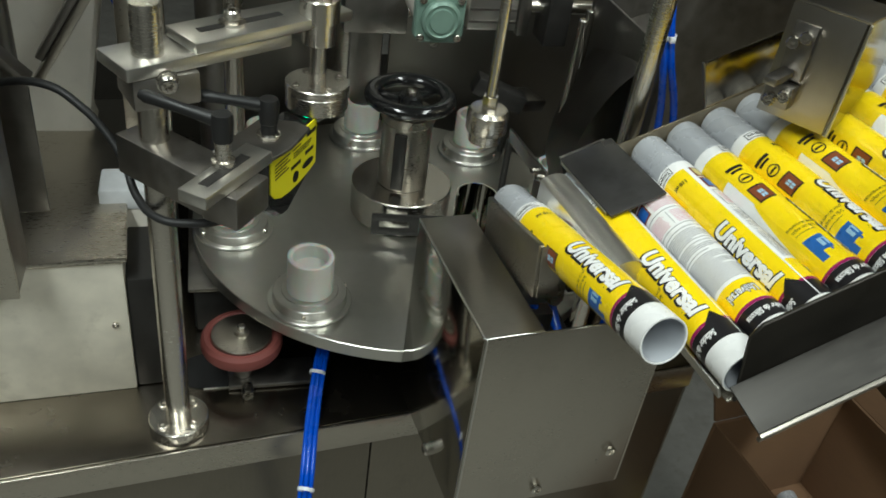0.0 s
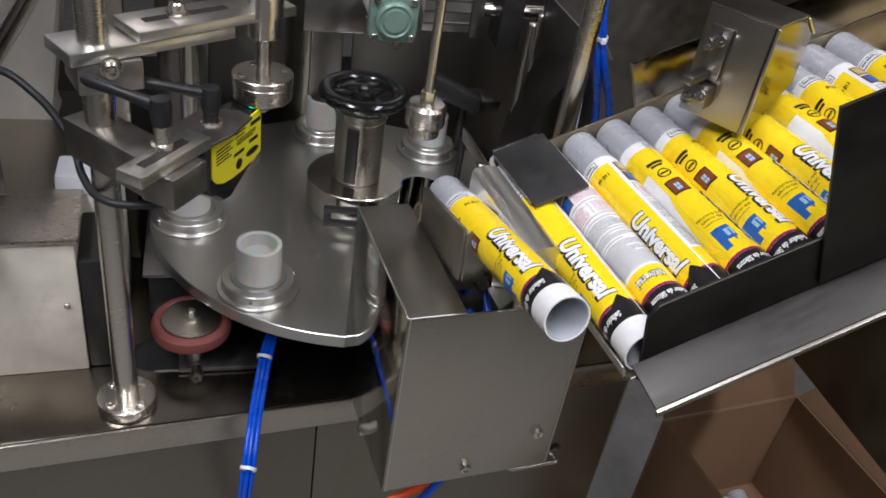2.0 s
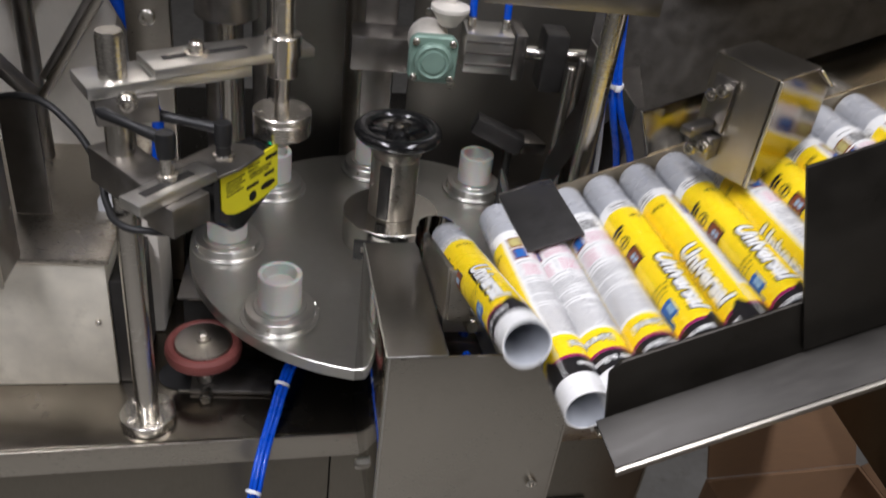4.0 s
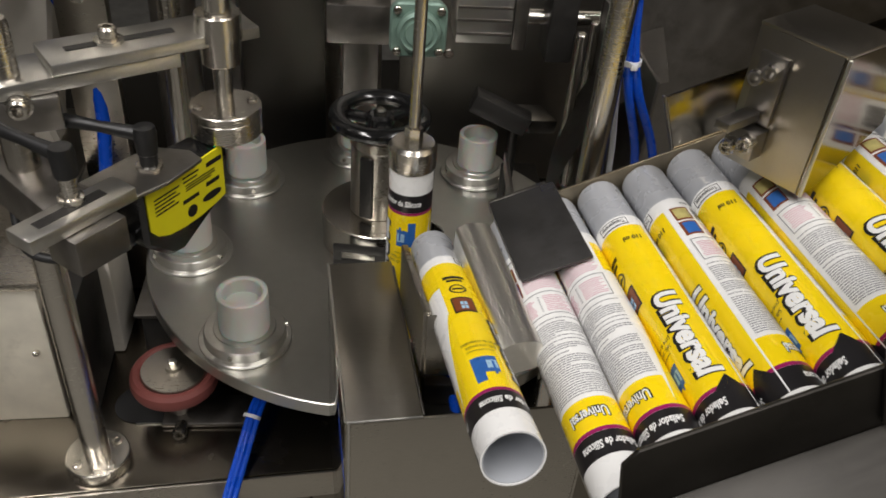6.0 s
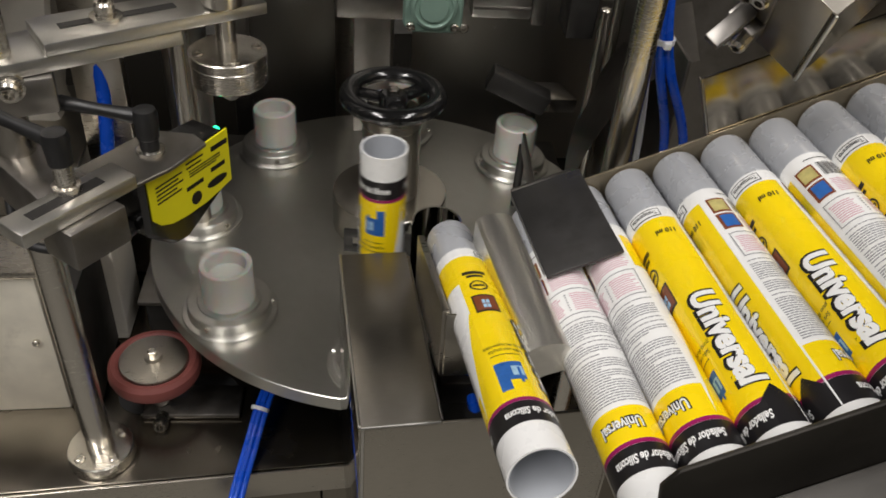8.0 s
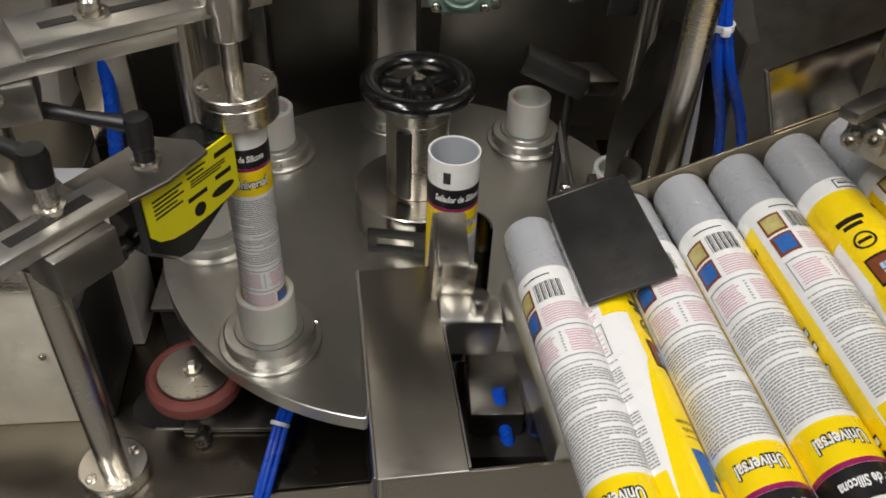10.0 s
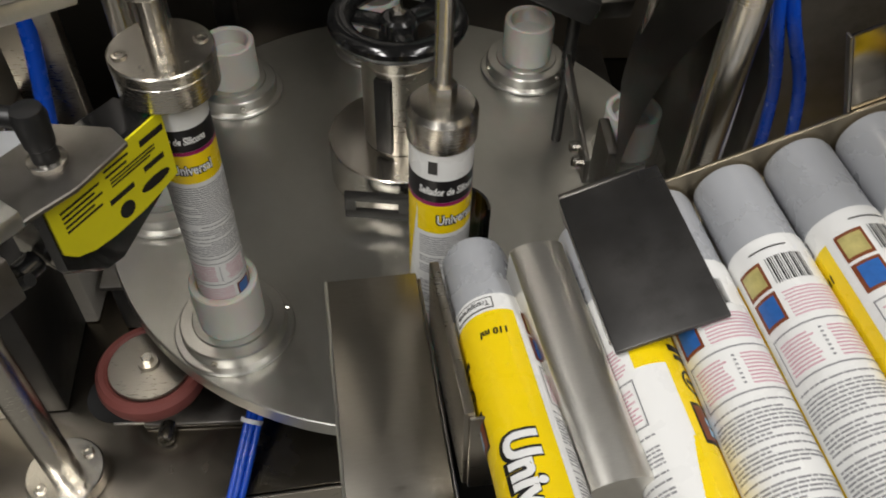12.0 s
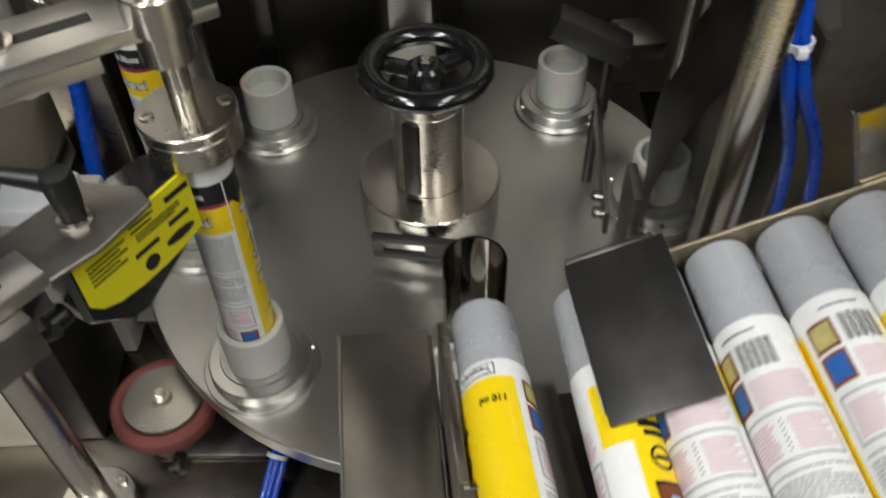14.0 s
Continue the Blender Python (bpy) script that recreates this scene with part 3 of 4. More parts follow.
def guide_block():
    m = lying(Vector((0.0535, -0.267, 0.2050)), Vector((0.158, -0.987, -0.04)), 0)
    v = thing("guide_block", "machined aluminium guide block with a rounded top", "guide block", m)
    arc = [(0.0010 - 0.0120 * math.sin(radians(d)), -0.0060 + 0.0060 * math.cos(radians(d))) for d in range(80, -81, -16)]
    part("block", bm_poly([(-0.0110, -0.028)] + arc + [(0.0125, -0.022)], 0.110, None, None, 0), LITALU, v)
    part("stem", bm_box((-0.004, -0.07, 0.03), (0.010, -0.0285, 0.06), 0.001), STEEL_DARK, v)
    p = thing("hold_down_plate", "worn black steel hold-down plate", "plate", TRAY_M)
    part("plate", bm_box((-0.0075, -0.0665, 0.0180), (0.0385, 0.0180, 0.0205), 0.0007), BLACKPLATE, p)
    part("plate_edge", bm_box((-0.0085, -0.0600, 0.0165), (-0.0078, 0.0150, 0.0200), 0.0002), ALU, p, "bright worn edge")
    part("bracket", bm_box((-0.007, 0.0182, -0.050), (0.034, 0.0215, 0.0203), 0.0008), STEEL_DARK, p)
    return v


def half_pipe():
    h = thing("half_pipe_guide", "dark polished half-round guide trough behind the loading station", "guide trough", pose(0.0300, -0.1640, 0.0))
    arc = [radians(d) for d in range(-8, 189, 14)]
    rim = [(0.0190 * math.cos(a), 0.0190 * math.sin(a)) for a in arc] + [(0.0174 * math.cos(a), 0.0174 * math.sin(a)) for a in reversed(arc)]
    part("trough", bm_poly(rim, 0.105, None, pose(0, -0.004, 0.0200), 0), SIDEMIRROR, h)
    part("clip", bm_box((-0.006, 0.0155, 0.020), (0.006, 0.060, 0.026), 0.0008), IRON, h)


# ---- tray ----
N_TRAY = 12
TX = STEP.normalized()
TN = TX.cross(-U_T).normalized()
TRAY_M = Matrix.Translation(TRAY_O) @ Matrix((TX, TN.cross(TX), TN)).transposed().to_4x4()


def tray():
    t = thing("tube_tray", "sloping folded steel magazine tray with an angle-bar front", "magazine tray", TRAY_M)
    w = 0.52
    # local: x up the slope, y to the far end, z off the tray
    part("floor_sheet", bm_box((-0.0125, -0.2185, -0.0225), (w, 0.0094, -0.0200), 0.0006), STEEL, t)
    part("end_wall", bm_box((0.036, 0.0096, -0.0225), (w, 0.0116, 0.0165), 0.0006), BROWNWALL, t, "thin steel wall at the shut ends")
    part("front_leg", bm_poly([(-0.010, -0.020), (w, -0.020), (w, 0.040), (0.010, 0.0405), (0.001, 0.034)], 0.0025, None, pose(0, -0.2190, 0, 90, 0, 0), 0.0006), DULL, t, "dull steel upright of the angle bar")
    ledge = pose(0, -0.2218, -0.0020, 21, 0, 0)
    part("front_ledge", bm_box((-0.0130, -0.0320, -0.0022), (w, 0.0, 0.0), 0.0006, None, ledge), LEDGESTEEL, t, "steel ledge darkened against lamp glare, with rubbed scratches")
    part("ledge_edge", bm_box((-0.0135, -0.0350, -0.0085), (w, -0.0322, 0.0004), 0.0006, None, ledge), SATIN, t, "bright cut edge")
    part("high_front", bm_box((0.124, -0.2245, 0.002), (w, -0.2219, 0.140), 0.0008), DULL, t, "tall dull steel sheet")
    part("edge_strip", bm_box((-0.0155, -0.2130, -0.0223), (-0.0130, -0.090, -0.012), 0.0006), ALU, t, "bright folded edge")
    return t


# ---- printed tubes ----
PRINT = 1.0


def bm_arc(z0, z1, a0, a1, r, bm=None, step=9):
    bm = bm or bmesh.new()
    n = max(1, math.ceil(abs(a1 - a0) / step))
    z0, z1 = z0 * PRINT, z1 * PRINT
    pts = [radians(a0 + (a1 - a0) * k / n) for k in range(n + 1)]
    lo = [bm.verts.new((r * math.sin(a), r * math.cos(a), z0)) for a in pts]
    hi = [bm.verts.new((r * math.sin(a), r * math.cos(a), z1)) for a in pts]
    for k in range(n):
        bm.faces.new((lo[k], hi[k], hi[k + 1], lo[k + 1]))
    return bm


def flat_text(body, size, offset=0.0, shear=0.0, bold=0.0):
    cu = bpy.data.curves.new("text", "FONT")
    cu.body, cu.size, cu.offset, cu.shear, cu.resolution_u = body, size, offset, shear, 3
    cu.align_x, cu.align_y = "CENTER", "CENTER"
    tmp = bpy.data.objects.new("text", cu)
    me = bpy.data.meshes.new_from_object(tmp)
    bpy.data.objects.remove(tmp)
    bm = bmesh.new()
    bm.from_mesh(me)
    bpy.data.meshes.remove(me)
    return bm


def text_round(body, size, z, a, r, lengthwise, offset=0.0, shear=0.0, stretch=1.0, bm=None):
    """Text bent round a tube, its middle at height z and angle a; lengthwise text runs towards the mouth."""
    t = flat_text(body, size, offset, shear)
    axis = 1 if lengthwise else 0
    lo, hi = min(v.co[axis] for v in t.verts), max(v.co[axis] for v in t.verts)
    n = int((hi - lo) / 0.0022) + 1
    for k in range(1, n):
        co, no = Vector((0, 0, 0)), Vector((0, 0, 0))
        co[axis], no[axis] = lo + (hi - lo) * k / n, 1
        bmesh.ops.bisect_plane(t, geom=t.verts[:] + t.edges[:] + t.faces[:], plane_co=co, plane_no=no)
    for v in t.verts:
        s, h = v.co.x, v.co.y
        s *= stretch
        if lengthwise:
            b, zz = radians(a) + h / r, z * PRINT + s
        else:
            b, zz = radians(a) - s / r, z * PRINT + h
        v.co = Vector((r * math.sin(b), r * math.cos(b), zz))
    return join(bm, t)


def printed_tube():
    t = thing("sealant_tube", "printed yellow and white sealant tube with a frosted shut end", "sealant tube", group="sealant tubes")
    R = TUBE_R
    part("body", bm_lathe([(0, -0.004), (R - 0.003, -0.004), (R - 0.0012, -0.0028), (R - 0.0006, 0.0), (R - 0.0006, 0.0385), (R - 0.0006, 0.041), (R - 0.0012, 0.041), (R - 0.0012, 0.003), (0, 0.003)], 40), CLEARTUBE, t, "frosted grey shut end")
    part("sleeve", bm_lathe([(R - 0.0005, 0.0390), (R, 0.0395), (R, TUBE_L), (R - 0.0009, TUBE_L), (R - 0.0009, 0.0412)], 48), WHITE, t, "white printed sleeve")
    part("bore", bm_lathe([(R - 0.0011, 0.0416), (R - 0.0011, TUBE_L - 0.0005), (R - 0.0016, TUBE_L - 0.0005), (R - 0.0016, 0.060), (0, 0.060)], 40), INSIDE, t, "grey inside of the tube")
    r1, r2, r3, r4 = R + 0.00012, R + 0.00024, R + 0.00036, R + 0.00048
    yellow = bm_arc(0.050, 0.188, -105, 50, r1)
    bm_arc(0.050, 0.078, -150, -105, r1, yellow)
    bm_arc(0.168, 0.188, 54, 210, r1, yellow)
    # the swoosh: yellow steps in round the white wedge
    for j in range(32):
        z0 = 0.110 + 0.078 * j / 32
        bm_arc(z0, z0 + 0.078 / 32, -105 - 45 * ((j + 1) / 32) ** 0.7, -105, r1, yellow)
    part("yellow_print", yellow, YELLOW, t)
    band = bm_arc(0.1905, 0.205, 0, 360, r1)
    for j in range(18):
        bm_arc(0.1820 + 0.0005 * j, 0.1825 + 0.0005 * j, 22 - 1.83 * (j + 1), 22 + 1.33 * (j + 1), r2, band)
    part("black_band", band, INK, t)
    part("magenta_line", bm_arc(0.188, 0.1904, 0, 360, r1), MAGENTA, t)
    part("seam_line", bm_arc(0.050, 0.2049, 51, 54, r2), WHITE, t)
    # big name along the tube
    name = part("big_letters", text_round("Universal", 0.0182, 0.1465, 0, r4, True, 0.0008, 0.10, 0.94), WHITE, t, "bold white lettering")
    part("letter_edge", text_round("Universal", 0.0182, 0.1462, -3, r3, True, 0.0019, 0.10, 0.94), INK, name, "black edge round the letters")
    for a0 in (150, -55):
        part("band_letters", text_round("Sellador de Silicona", 0.0066, 0.1978, a0, r3, False, 0.0002, 0.2, 0.62), WHITE, t, "white lettering on the black band")
    part("volume_letters", text_round("110 ml", 0.0050, 0.0625, 12, r3, False, 0.0002, 0.1, 0.9), INK, t)
    part("claim_letters", text_round("Sella una amplia", 0.0038, 0.1500, -68, r3, False, 0.0, 0.1, 0.75), INK, t)
    part("claim_letters", text_round("gama de materiales", 0.0038, 0.1458, -68, r3, False, 0.0, 0.1, 0.75), INK, t)
    small = part("name_letters", text_round("Universal", 0.0090, 0.1780, 132, r4, False, 0.0002, 0, 0.66), WHITE, t, "white lettering on yellow")
    part("letter_edge", text_round("Universal", 0.0090, 0.1778, 133, r3, False, 0.0009, 0, 0.66), INK, small, "black edge round the letters")
    tag = part("clear_tag", bm_arc(0.0415, 0.0485, -48, 22, r2), INK, t, "outlined white tag")
    part("tag_face", bm_arc(0.0422, 0.0478, -46, 20, r3), WHITE, tag)
    part("tag_letters", text_round("Transparente", 0.0046, 0.0450, -13, r4, False, 0.0001, 0, 0.66), INK, tag)
    # house mark as plain bars
    for z0, z1, a0, a1 in ((0.0690, 0.0722, -92, -44), (0.0735, 0.0760, -86, -52)):
        part("mark_bar", bm_arc(z0, z1, a0, a1, r3), INK, t)
    part("rule_line", bm_arc(0.1535, 0.1540, -100, -46, r3), INK, t)
    part("print_mark", bm_arc(0.2095, 0.2175, 172, 188, r3), INK, t, "black print mark")
    bars = bmesh.new()
    for k in range(16):
        bm_arc(0.050, 0.0625, 112 + k * 3.4, 112 + k * 3.4 + (1.0, 2.2, 1.5)[k % 3], r3, bars)
    part("bar_stripes", bars, INK, t, "block of black stripes")
    part("top_rule", bm_arc(0.0450, 0.0457, 95, 150, r3), INK, t)
    # round mark and window mark
    ring = bmesh.new()
    for k in range(20):
        b0, b1 = 2 * math.pi * k / 20, 2 * math.pi * (k + 1) / 20
        vs = []
        for rr, b in ((0.0054, b0), (0.0054, b1), (0.0042, b1), (0.0042, b0)):
            a = radians(-68) - rr * math.cos(b) / r3
            vs.append(ring.verts.new((r3 * math.sin(a), r3 * math.cos(a), 0.0855 + rr * math.sin(b))))
        ring.faces.new(vs)
    bm_arc(0.0845, 0.0865, -80, -56, r3, ring)
    part("round_mark", ring, INK, t)
    win = part("window_mark", bm_arc(0.0955, 0.1130, -92, -44, r2), INK, t, "brown window picture in a dark frame")
    part("window_field", bm_arc(0.0970, 0.1115, -89, -47, r3), BROWNINK, win)
    for a0, z0 in ((-75, 0.1015), (-67, 0.1015), (-75, 0.1060), (-67, 0.1060)):
        part("pane", bm_arc(z0, z0 + 0.0036, a0, a0 + 6.5, r4), SKYINK, win, "pale blue pane")
    house = part("house_mark", bm_arc(0.160, 0.1745, -100, -50, r2), BLUEINK, t, "blue house picture")
    part("house_wing", bm_arc(0.1745, 0.1815, -100, -80, r2), BLUEINK, house)
    part("house_front", bm_arc(0.1640, 0.1715, -72, -52, r3), SKYINK, house)
    part("house_door", bm_arc(0.1650, 0.1770, -62, -57, r3 + 0.0001), BLUEINK, house)
    pics = part("picture", bm_arc(0.0500, 0.0630, 64, 104, r2), BROWNINK, t, "small gold photo panel")
    part("picture_pane", bm_arc(0.0515, 0.0615, 68, 100, r3), GOLDINK, pics)
    pic2 = part("picture", bm_arc(0.0645, 0.0780, 64, 104, r2), BROWNINK, t, "small blue photo panel")
    part("picture_pane", bm_arc(0.0660, 0.0765, 70, 100, r3), BLUEINK, pic2)
    rnd = random.Random(4)
    grey, pink = bmesh.new(), bmesh.new()
    z = 0.1055
    while z < 0.1655:
        a0, stop = 62.0, (205 if rnd.random() > 0.22 else 110 + 60 * rnd.random())
        while a0 < stop:
            a1 = min(stop, a0 + 5 + 14 * rnd.random())
            bm_arc(z, z + 0.00075, a0, a1, r2, grey, 20)
            a0 = a1 + 1.6
        z += 0.00165 if rnd.random() > 0.14 else 0.0031
    for z0, z1, a0, a1 in ((0.0665, 0.0785, 110, 200), (0.0855, 0.0985, 70, 125), (0.0855, 0.0985, 140, 196)):
        z = z0
        while z < z1:
            bm_arc(z, z + 0.0007, a0 + 3 * rnd.random(), a1 - 12 * rnd.random(), r2, pink, 20)
            z += 0.0016
    for zz in (0.0818, 0.1012):
        bm_arc(zz, zz + 0.0007, 64, 202, r3, grey, 18)
    for aa in (64, 200):
        bm_arc(0.0818, 0.1019, aa, aa + 2, r3, grey)
    for k in range(7):
        bm_arc(0.0855 + 0.002 * k, 0.0863 + 0.002 * k, 130, 134, r3, grey)
    tagged(part("fine_print", grey, GREYINK, t, "grey rows of unreadable print"), kind="stuff")
    tagged(part("pink_print", pink, PINKINK, t, "pink rows of unreadable print"), kind="stuff")
    return t


# ---- machinery behind ----
def round_column(name, label, x, y, r, z1, material=None, z0=ZB + 0.001):
    p = thing(name, label, "column", pose(x, y, 0))
    part("rod", bm_cyl(r, z0, z1, 36, 0.0015), material or CHROME, p)
    return p


def background_machine():
    # pale sheet and V-shaped brackets at the back of the post
    c = thing("machine_column", "pale grey painted machine column with a sloping foot", "column", pose(-0.335, 0.06, ZB))
    part("casting", bm_poly([(-0.30, 0.001), (0.010, 0.001), (0.035, 0.10), (0.012, 0.17), (0.040, 0.33), (0.085, 0.70), (-0.30, 0.70)], 0.05, None, pose(0, 0.05, 0, 90, 0, 0), 0.004), CASTING, c)
    v = thing("angle_bracket", "V-shaped bent stainless bracket", "bracket", pose(-0.338, -0.095, 0.0))
    part("limb", bm_box((-0.0015, -0.010, 0), (0.0055, 0.010, 0.30), 0.0012, None, pose(0, 0, 0.198, 0, 32, 0)), STEEL, v)
    part("limb_edge", bm_box((-0.0085, -0.006, 0.02), (-0.0017, 0.010, 0.30), 0.0012, None, pose(0, 0, 0.198, 0, 32, 0)), STEEL_DARK, v)
    part("limb", bm_box((-0.005, -0.010, 0), (0.003, 0.010, 0.20), 0.0012, None, pose(-0.004, 0, 0.198, 0, -42, 0)), STEEL_DARK, v)
    part("foot", bm_box((-0.040, -0.0, 0.0695), (-0.006, 0.004, 0.196), 0.001), STEEL_DARK, v)
    h = thing("upper_hose", "thick blue air hose behind the bracket", "air hose")
    hose("hose", [(-0.355, 0.0, 0.42), (-0.335, 0.02, 0.33), (-0.30, 0.035, 0.26), (-0.265, 0.03, 0.17), (-0.262, 0.0, 0.05), (-0.27, -0.03, -0.05)], 0.0065, BLUE, h)
    bw = thing("steel_bowl", "polished round steel bowl on a stem", "bowl", pose(-0.385, 0.03, ZB))
    part("bowl", bm_lathe([(0, 0.352), (0.022, 0.352), (0.036, 0.362), (0.043, 0.378), (0.045, 0.382), (0.045, 0.392), (0.042, 0.394), (0, 0.394)], 40), CHROME, bw)
    part("stem", bm_cyl(0.010, 0.001, 0.3515, 24), STEEL_DARK, bw)
    s = thing("control_cabinet", "upright polished stainless cabinet", "cabinet", pose(-0.345, -0.215, 0.069))
    part("body", bm_box((-0.40, 0.0, 0.0), (-0.006, 0.05, 0.55), 0.004), STEEL_DARK, s)
    part("door_edge", bm_box((-0.022, -0.004, 0.0), (-0.0055, -0.0005, 0.55), 0.001), STEEL, s)
    w = thing("pressure_box", "small white plastic terminal block", "terminal block", pose(-0.272, -0.06, ZB))
    part("body", bm_box((-0.03, -0.02, 0.001), (0.025, 0.04, 0.15), 0.003), CASTING, w)
    part("cover", bm_box((-0.032, -0.022, 0.1503), (0.020, 0.02, 0.172), 0.003), TIE, w)
    rail = thing("slotted_rail", "upright drilled steel rail with cap screws", "rail", pose(-0.262, 0.02, ZB))
    part("bar", bm_box((-0.022, 0, 0.001), (0.022, 0.014, 0.72), 0.0015), STEEL, rail)
    for z in (0.27, 0.33, 0.39, 0.45):
        bolt(rail, (0.0, -0.0003, z), (0, -1, 0), 0.0085, 0.007)
    d = thing("drive_cylinder", "upright dark polished drive cylinder over a thin shaft", "drive cylinder", pose(-0.178, -0.02, 0))
    part("body", bm_lathe([(0, 0.262), (0.029, 0.262), (0.031, 0.264), (0.031, 0.7995), (0, 0.7995)], 40), STEEL_DARK, d)
    part("shaft", bm_cyl(0.0095, ZB + 0.001, 0.2615, 24), CHROME, d)
    round_column("support_column", "dark round support column beside the turntable", -0.192, 0.06, 0.021, 0.7995, STEEL_DARK)
    b = thing("drilled_plate", "brushed steel panel behind the turntable", "panel", pose(-0.16, 0.262, ZB))
    part("sheet", bm_box((0, 0, 0.001), (0.10, 0.006, 0.70), 0.001), PALEPANEL, b)
    part("edge_post", bm_box((0.101, -0.016, 0.001), (0.122, 0.012, 0.70), 0.001), STEEL_DARK, b)
    part("edge_post", bm_box((-0.020, -0.016, 0.001), (-0.001, 0.012, 0.70), 0.001), STEEL_DARK, b)
    for k in range(6):
        bolt(b, (0.111, -0.0163, 0.10 + 0.05 * k), (0, -1, 0), 0.005, 0.004)
    round_column("support_column", "thick polished round column behind the handwheel", -0.026, 0.245, 0.034, 0.7995, STEEL)
    f = thing("side_panel", "dark steel panel beside the rear column", "panel", pose(0.03, 0.262, ZB))
    part("sheet", bm_box((0, 0, 0.001), (0.34, 0.006, 0.70), 0.001), PALEPANEL, f)
    for x, z in ((0.02, 0.22), (0.02, 0.28), (0.06, 0.18)):
        bolt(f, (x, -0.0003, z), (0, -1, 0), 0.006, 0.004)
    # brown block, gear motor and cylinder over the turntable's far side
    e = thing("bearing_block", "dark brown steel bearing block on a bracket", "block", pose(-0.018, 0.12, 0.158))
    part("block", bm_box((-0.036, 0, 0), (0.036, 0.05, 0.042), 0.002), STEEL_DARK, e)
    part("bracket", bm_box((-0.02, 0.0502, -0.247), (0.02, 0.06, 0.30), 0.002), STEEL_DARK, e)
    g = thing("gear_motor", "small green-grey gear motor with a bolted round cover", "gear motor", pose(0.035, 0.045, 0.206))
    part("flange", bm_poly([(-0.027, -0.020), (-0.020, -0.027), (0.020, -0.027), (0.027, -0.020), (0.027, 0.020), (0.020, 0.027), (-0.020, 0.027), (-0.027, 0.020)], 0.012, None, pose(0, 0.0125, 0, 90, 0, 0), 0.002), GREENCAST, g)
    part("housing", bm_lathe([(0, 0), (0.024, 0), (0.024, 0.05), (0.018, 0.06), (0, 0.06)], 32, None, pose(0, 0.0728, 0, 90, 0, 0)), CASTING, g)
    part("cover", bm_lathe([(0, 0), (0.0205, 0), (0.0212, 0.002), (0.0205, 0.006), (0.0175, 0.008), (0.016, 0.0065), (0.0135, 0.0065), (0.0125, 0.0085), (0, 0.0085)], 40, None, pose(0, 0.0, 0, 90, 0, 0)), GREENCAST, g, "round cast cover")
    for k in range(4):
        a = radians(45 + 90 * k)
        bolt(g, (0.0285 * math.cos(a), 0.0002, 0.0285 * math.sin(a)), (0, -1, 0), 0.0042, 0.004)
    part("valve", bm_lathe([(0, 0.0), (0.010, 0), (0.022, 0.018), (0.022, 0.022), (0.006, 0.026), (0.006, 0.05), (0, 0.05)], 28, None, pose(0.018, 0.04, 0.028)), CASTING, g)
    a = thing("air_cylinder", "silver square air cylinder with dark end blocks", "air cylinder", pose(0.103, 0.07, 0.207))
    part("barrel", bm_box((-0.030, 0, -0.022), (0.026, 0.05, 0.024), 0.002), ALU, a)
    for z in (-0.012, 0.002, 0.015):
        part("groove", bm_box((-0.029, -0.0012, z - 0.0012), (0.025, -0.0003, z + 0.0012), 0), STEEL_DARK, a)
    part("end_block", bm_box((0.0263, -0.004, -0.026), (0.040, 0.05, 0.028), 0.002), STEEL_DARK, a)
    part("piston_rod", bm_rod((0.0403, 0.02, 0), (0.13, 0.02, 0), 0.008), CHROME, a)
    part("clevis", bm_box((0.062, 0.0, -0.040), (0.090, 0.04, 0.030), 0.003), IRON, a)
    for x in (-0.022, 0.018):
        part("fitting", bm_cyl(0.005, 0.0243, 0.036, 16, 0.001, None, pose(x, 0.025, 0)), CHROME, a)
        hose("hose", [(x, 0.025, 0.036), (x, 0.027, 0.06), (x + 0.01, 0.04, 0.10), (x + 0.012, 0.06, 0.2)], 0.0045, BLUE, a)
    # dark arms and plates between turntable and guard
    q = thing("eject_arm", "dark flat steel ejector plates", "plate", pose(0.135, 0.095, 0.098))
    part("plate", bm_box((-0.036, -0.012, -0.012), (0.030, 0.012, 0.010), 0.002, None, pose(0, 0, 0, 0, 22, -8)), IRON, q)
    part("plate", bm_box((0.0, -0.012, -0.010), (0.035, 0.03, 0.006), 0.002, None, pose(0.028, 0.012, -0.016, 0, 10, 20)), STEEL_DARK, q)
    part("post", bm_cyl(0.006, ZB + 0.001 - 0.098, -0.010, 20, 0.001, None, pose(0.02, 0.03, 0)), IRON, q)
    for x, y in ((0.185, 0.02), (0.205, 0.05)):
        round_column("guide_rod", "thin polished guide rod behind the tray", x, y, 0.0052, 0.22)
    gd = thing("curved_guard", "curved bare steel guard sheet", "guard", pose(0.148, -0.075, 0.0, 0, 0, 0))
    bm = bmesh.new()
    rows = []
    for k in range(17):
        b2 = radians(k * 5.2)
        rows.append([bm.verts.new((0.10 * (1 - math.cos(b2)) + (0.0 if j == 0 else 0.03), -0.01 + 0.12 * j, 0.055 + 0.17 * math.sin(b2))) for j in (0, 1)])
    for p, r in zip(rows, rows[1:]):
        bm.faces.new((p[0], p[1], r[1], r[0]))
    bmesh.ops.solidify(bm, geom=bm.faces[:], thickness=0.0015)
    part("sheet", bm, STEEL_DARK, gd)
    part("leg", bm_box((0.002, 0.02, ZB + 0.001), (0.010, 0.06, 0.06), 0.001), STEEL_DARK, gd)
    k = thing("gate_arm", "thin dark steel gate bar with two screws", "arm", Matrix())
    m = along((0.113, -0.128, 0.112), (0.131, 0.031, 0.076))
    part("bar", bm_box((-0.0016, -0.008, 0), (0.0016, 0.008, 0.165), 0.0005, None, m), STEEL_DARK, k)
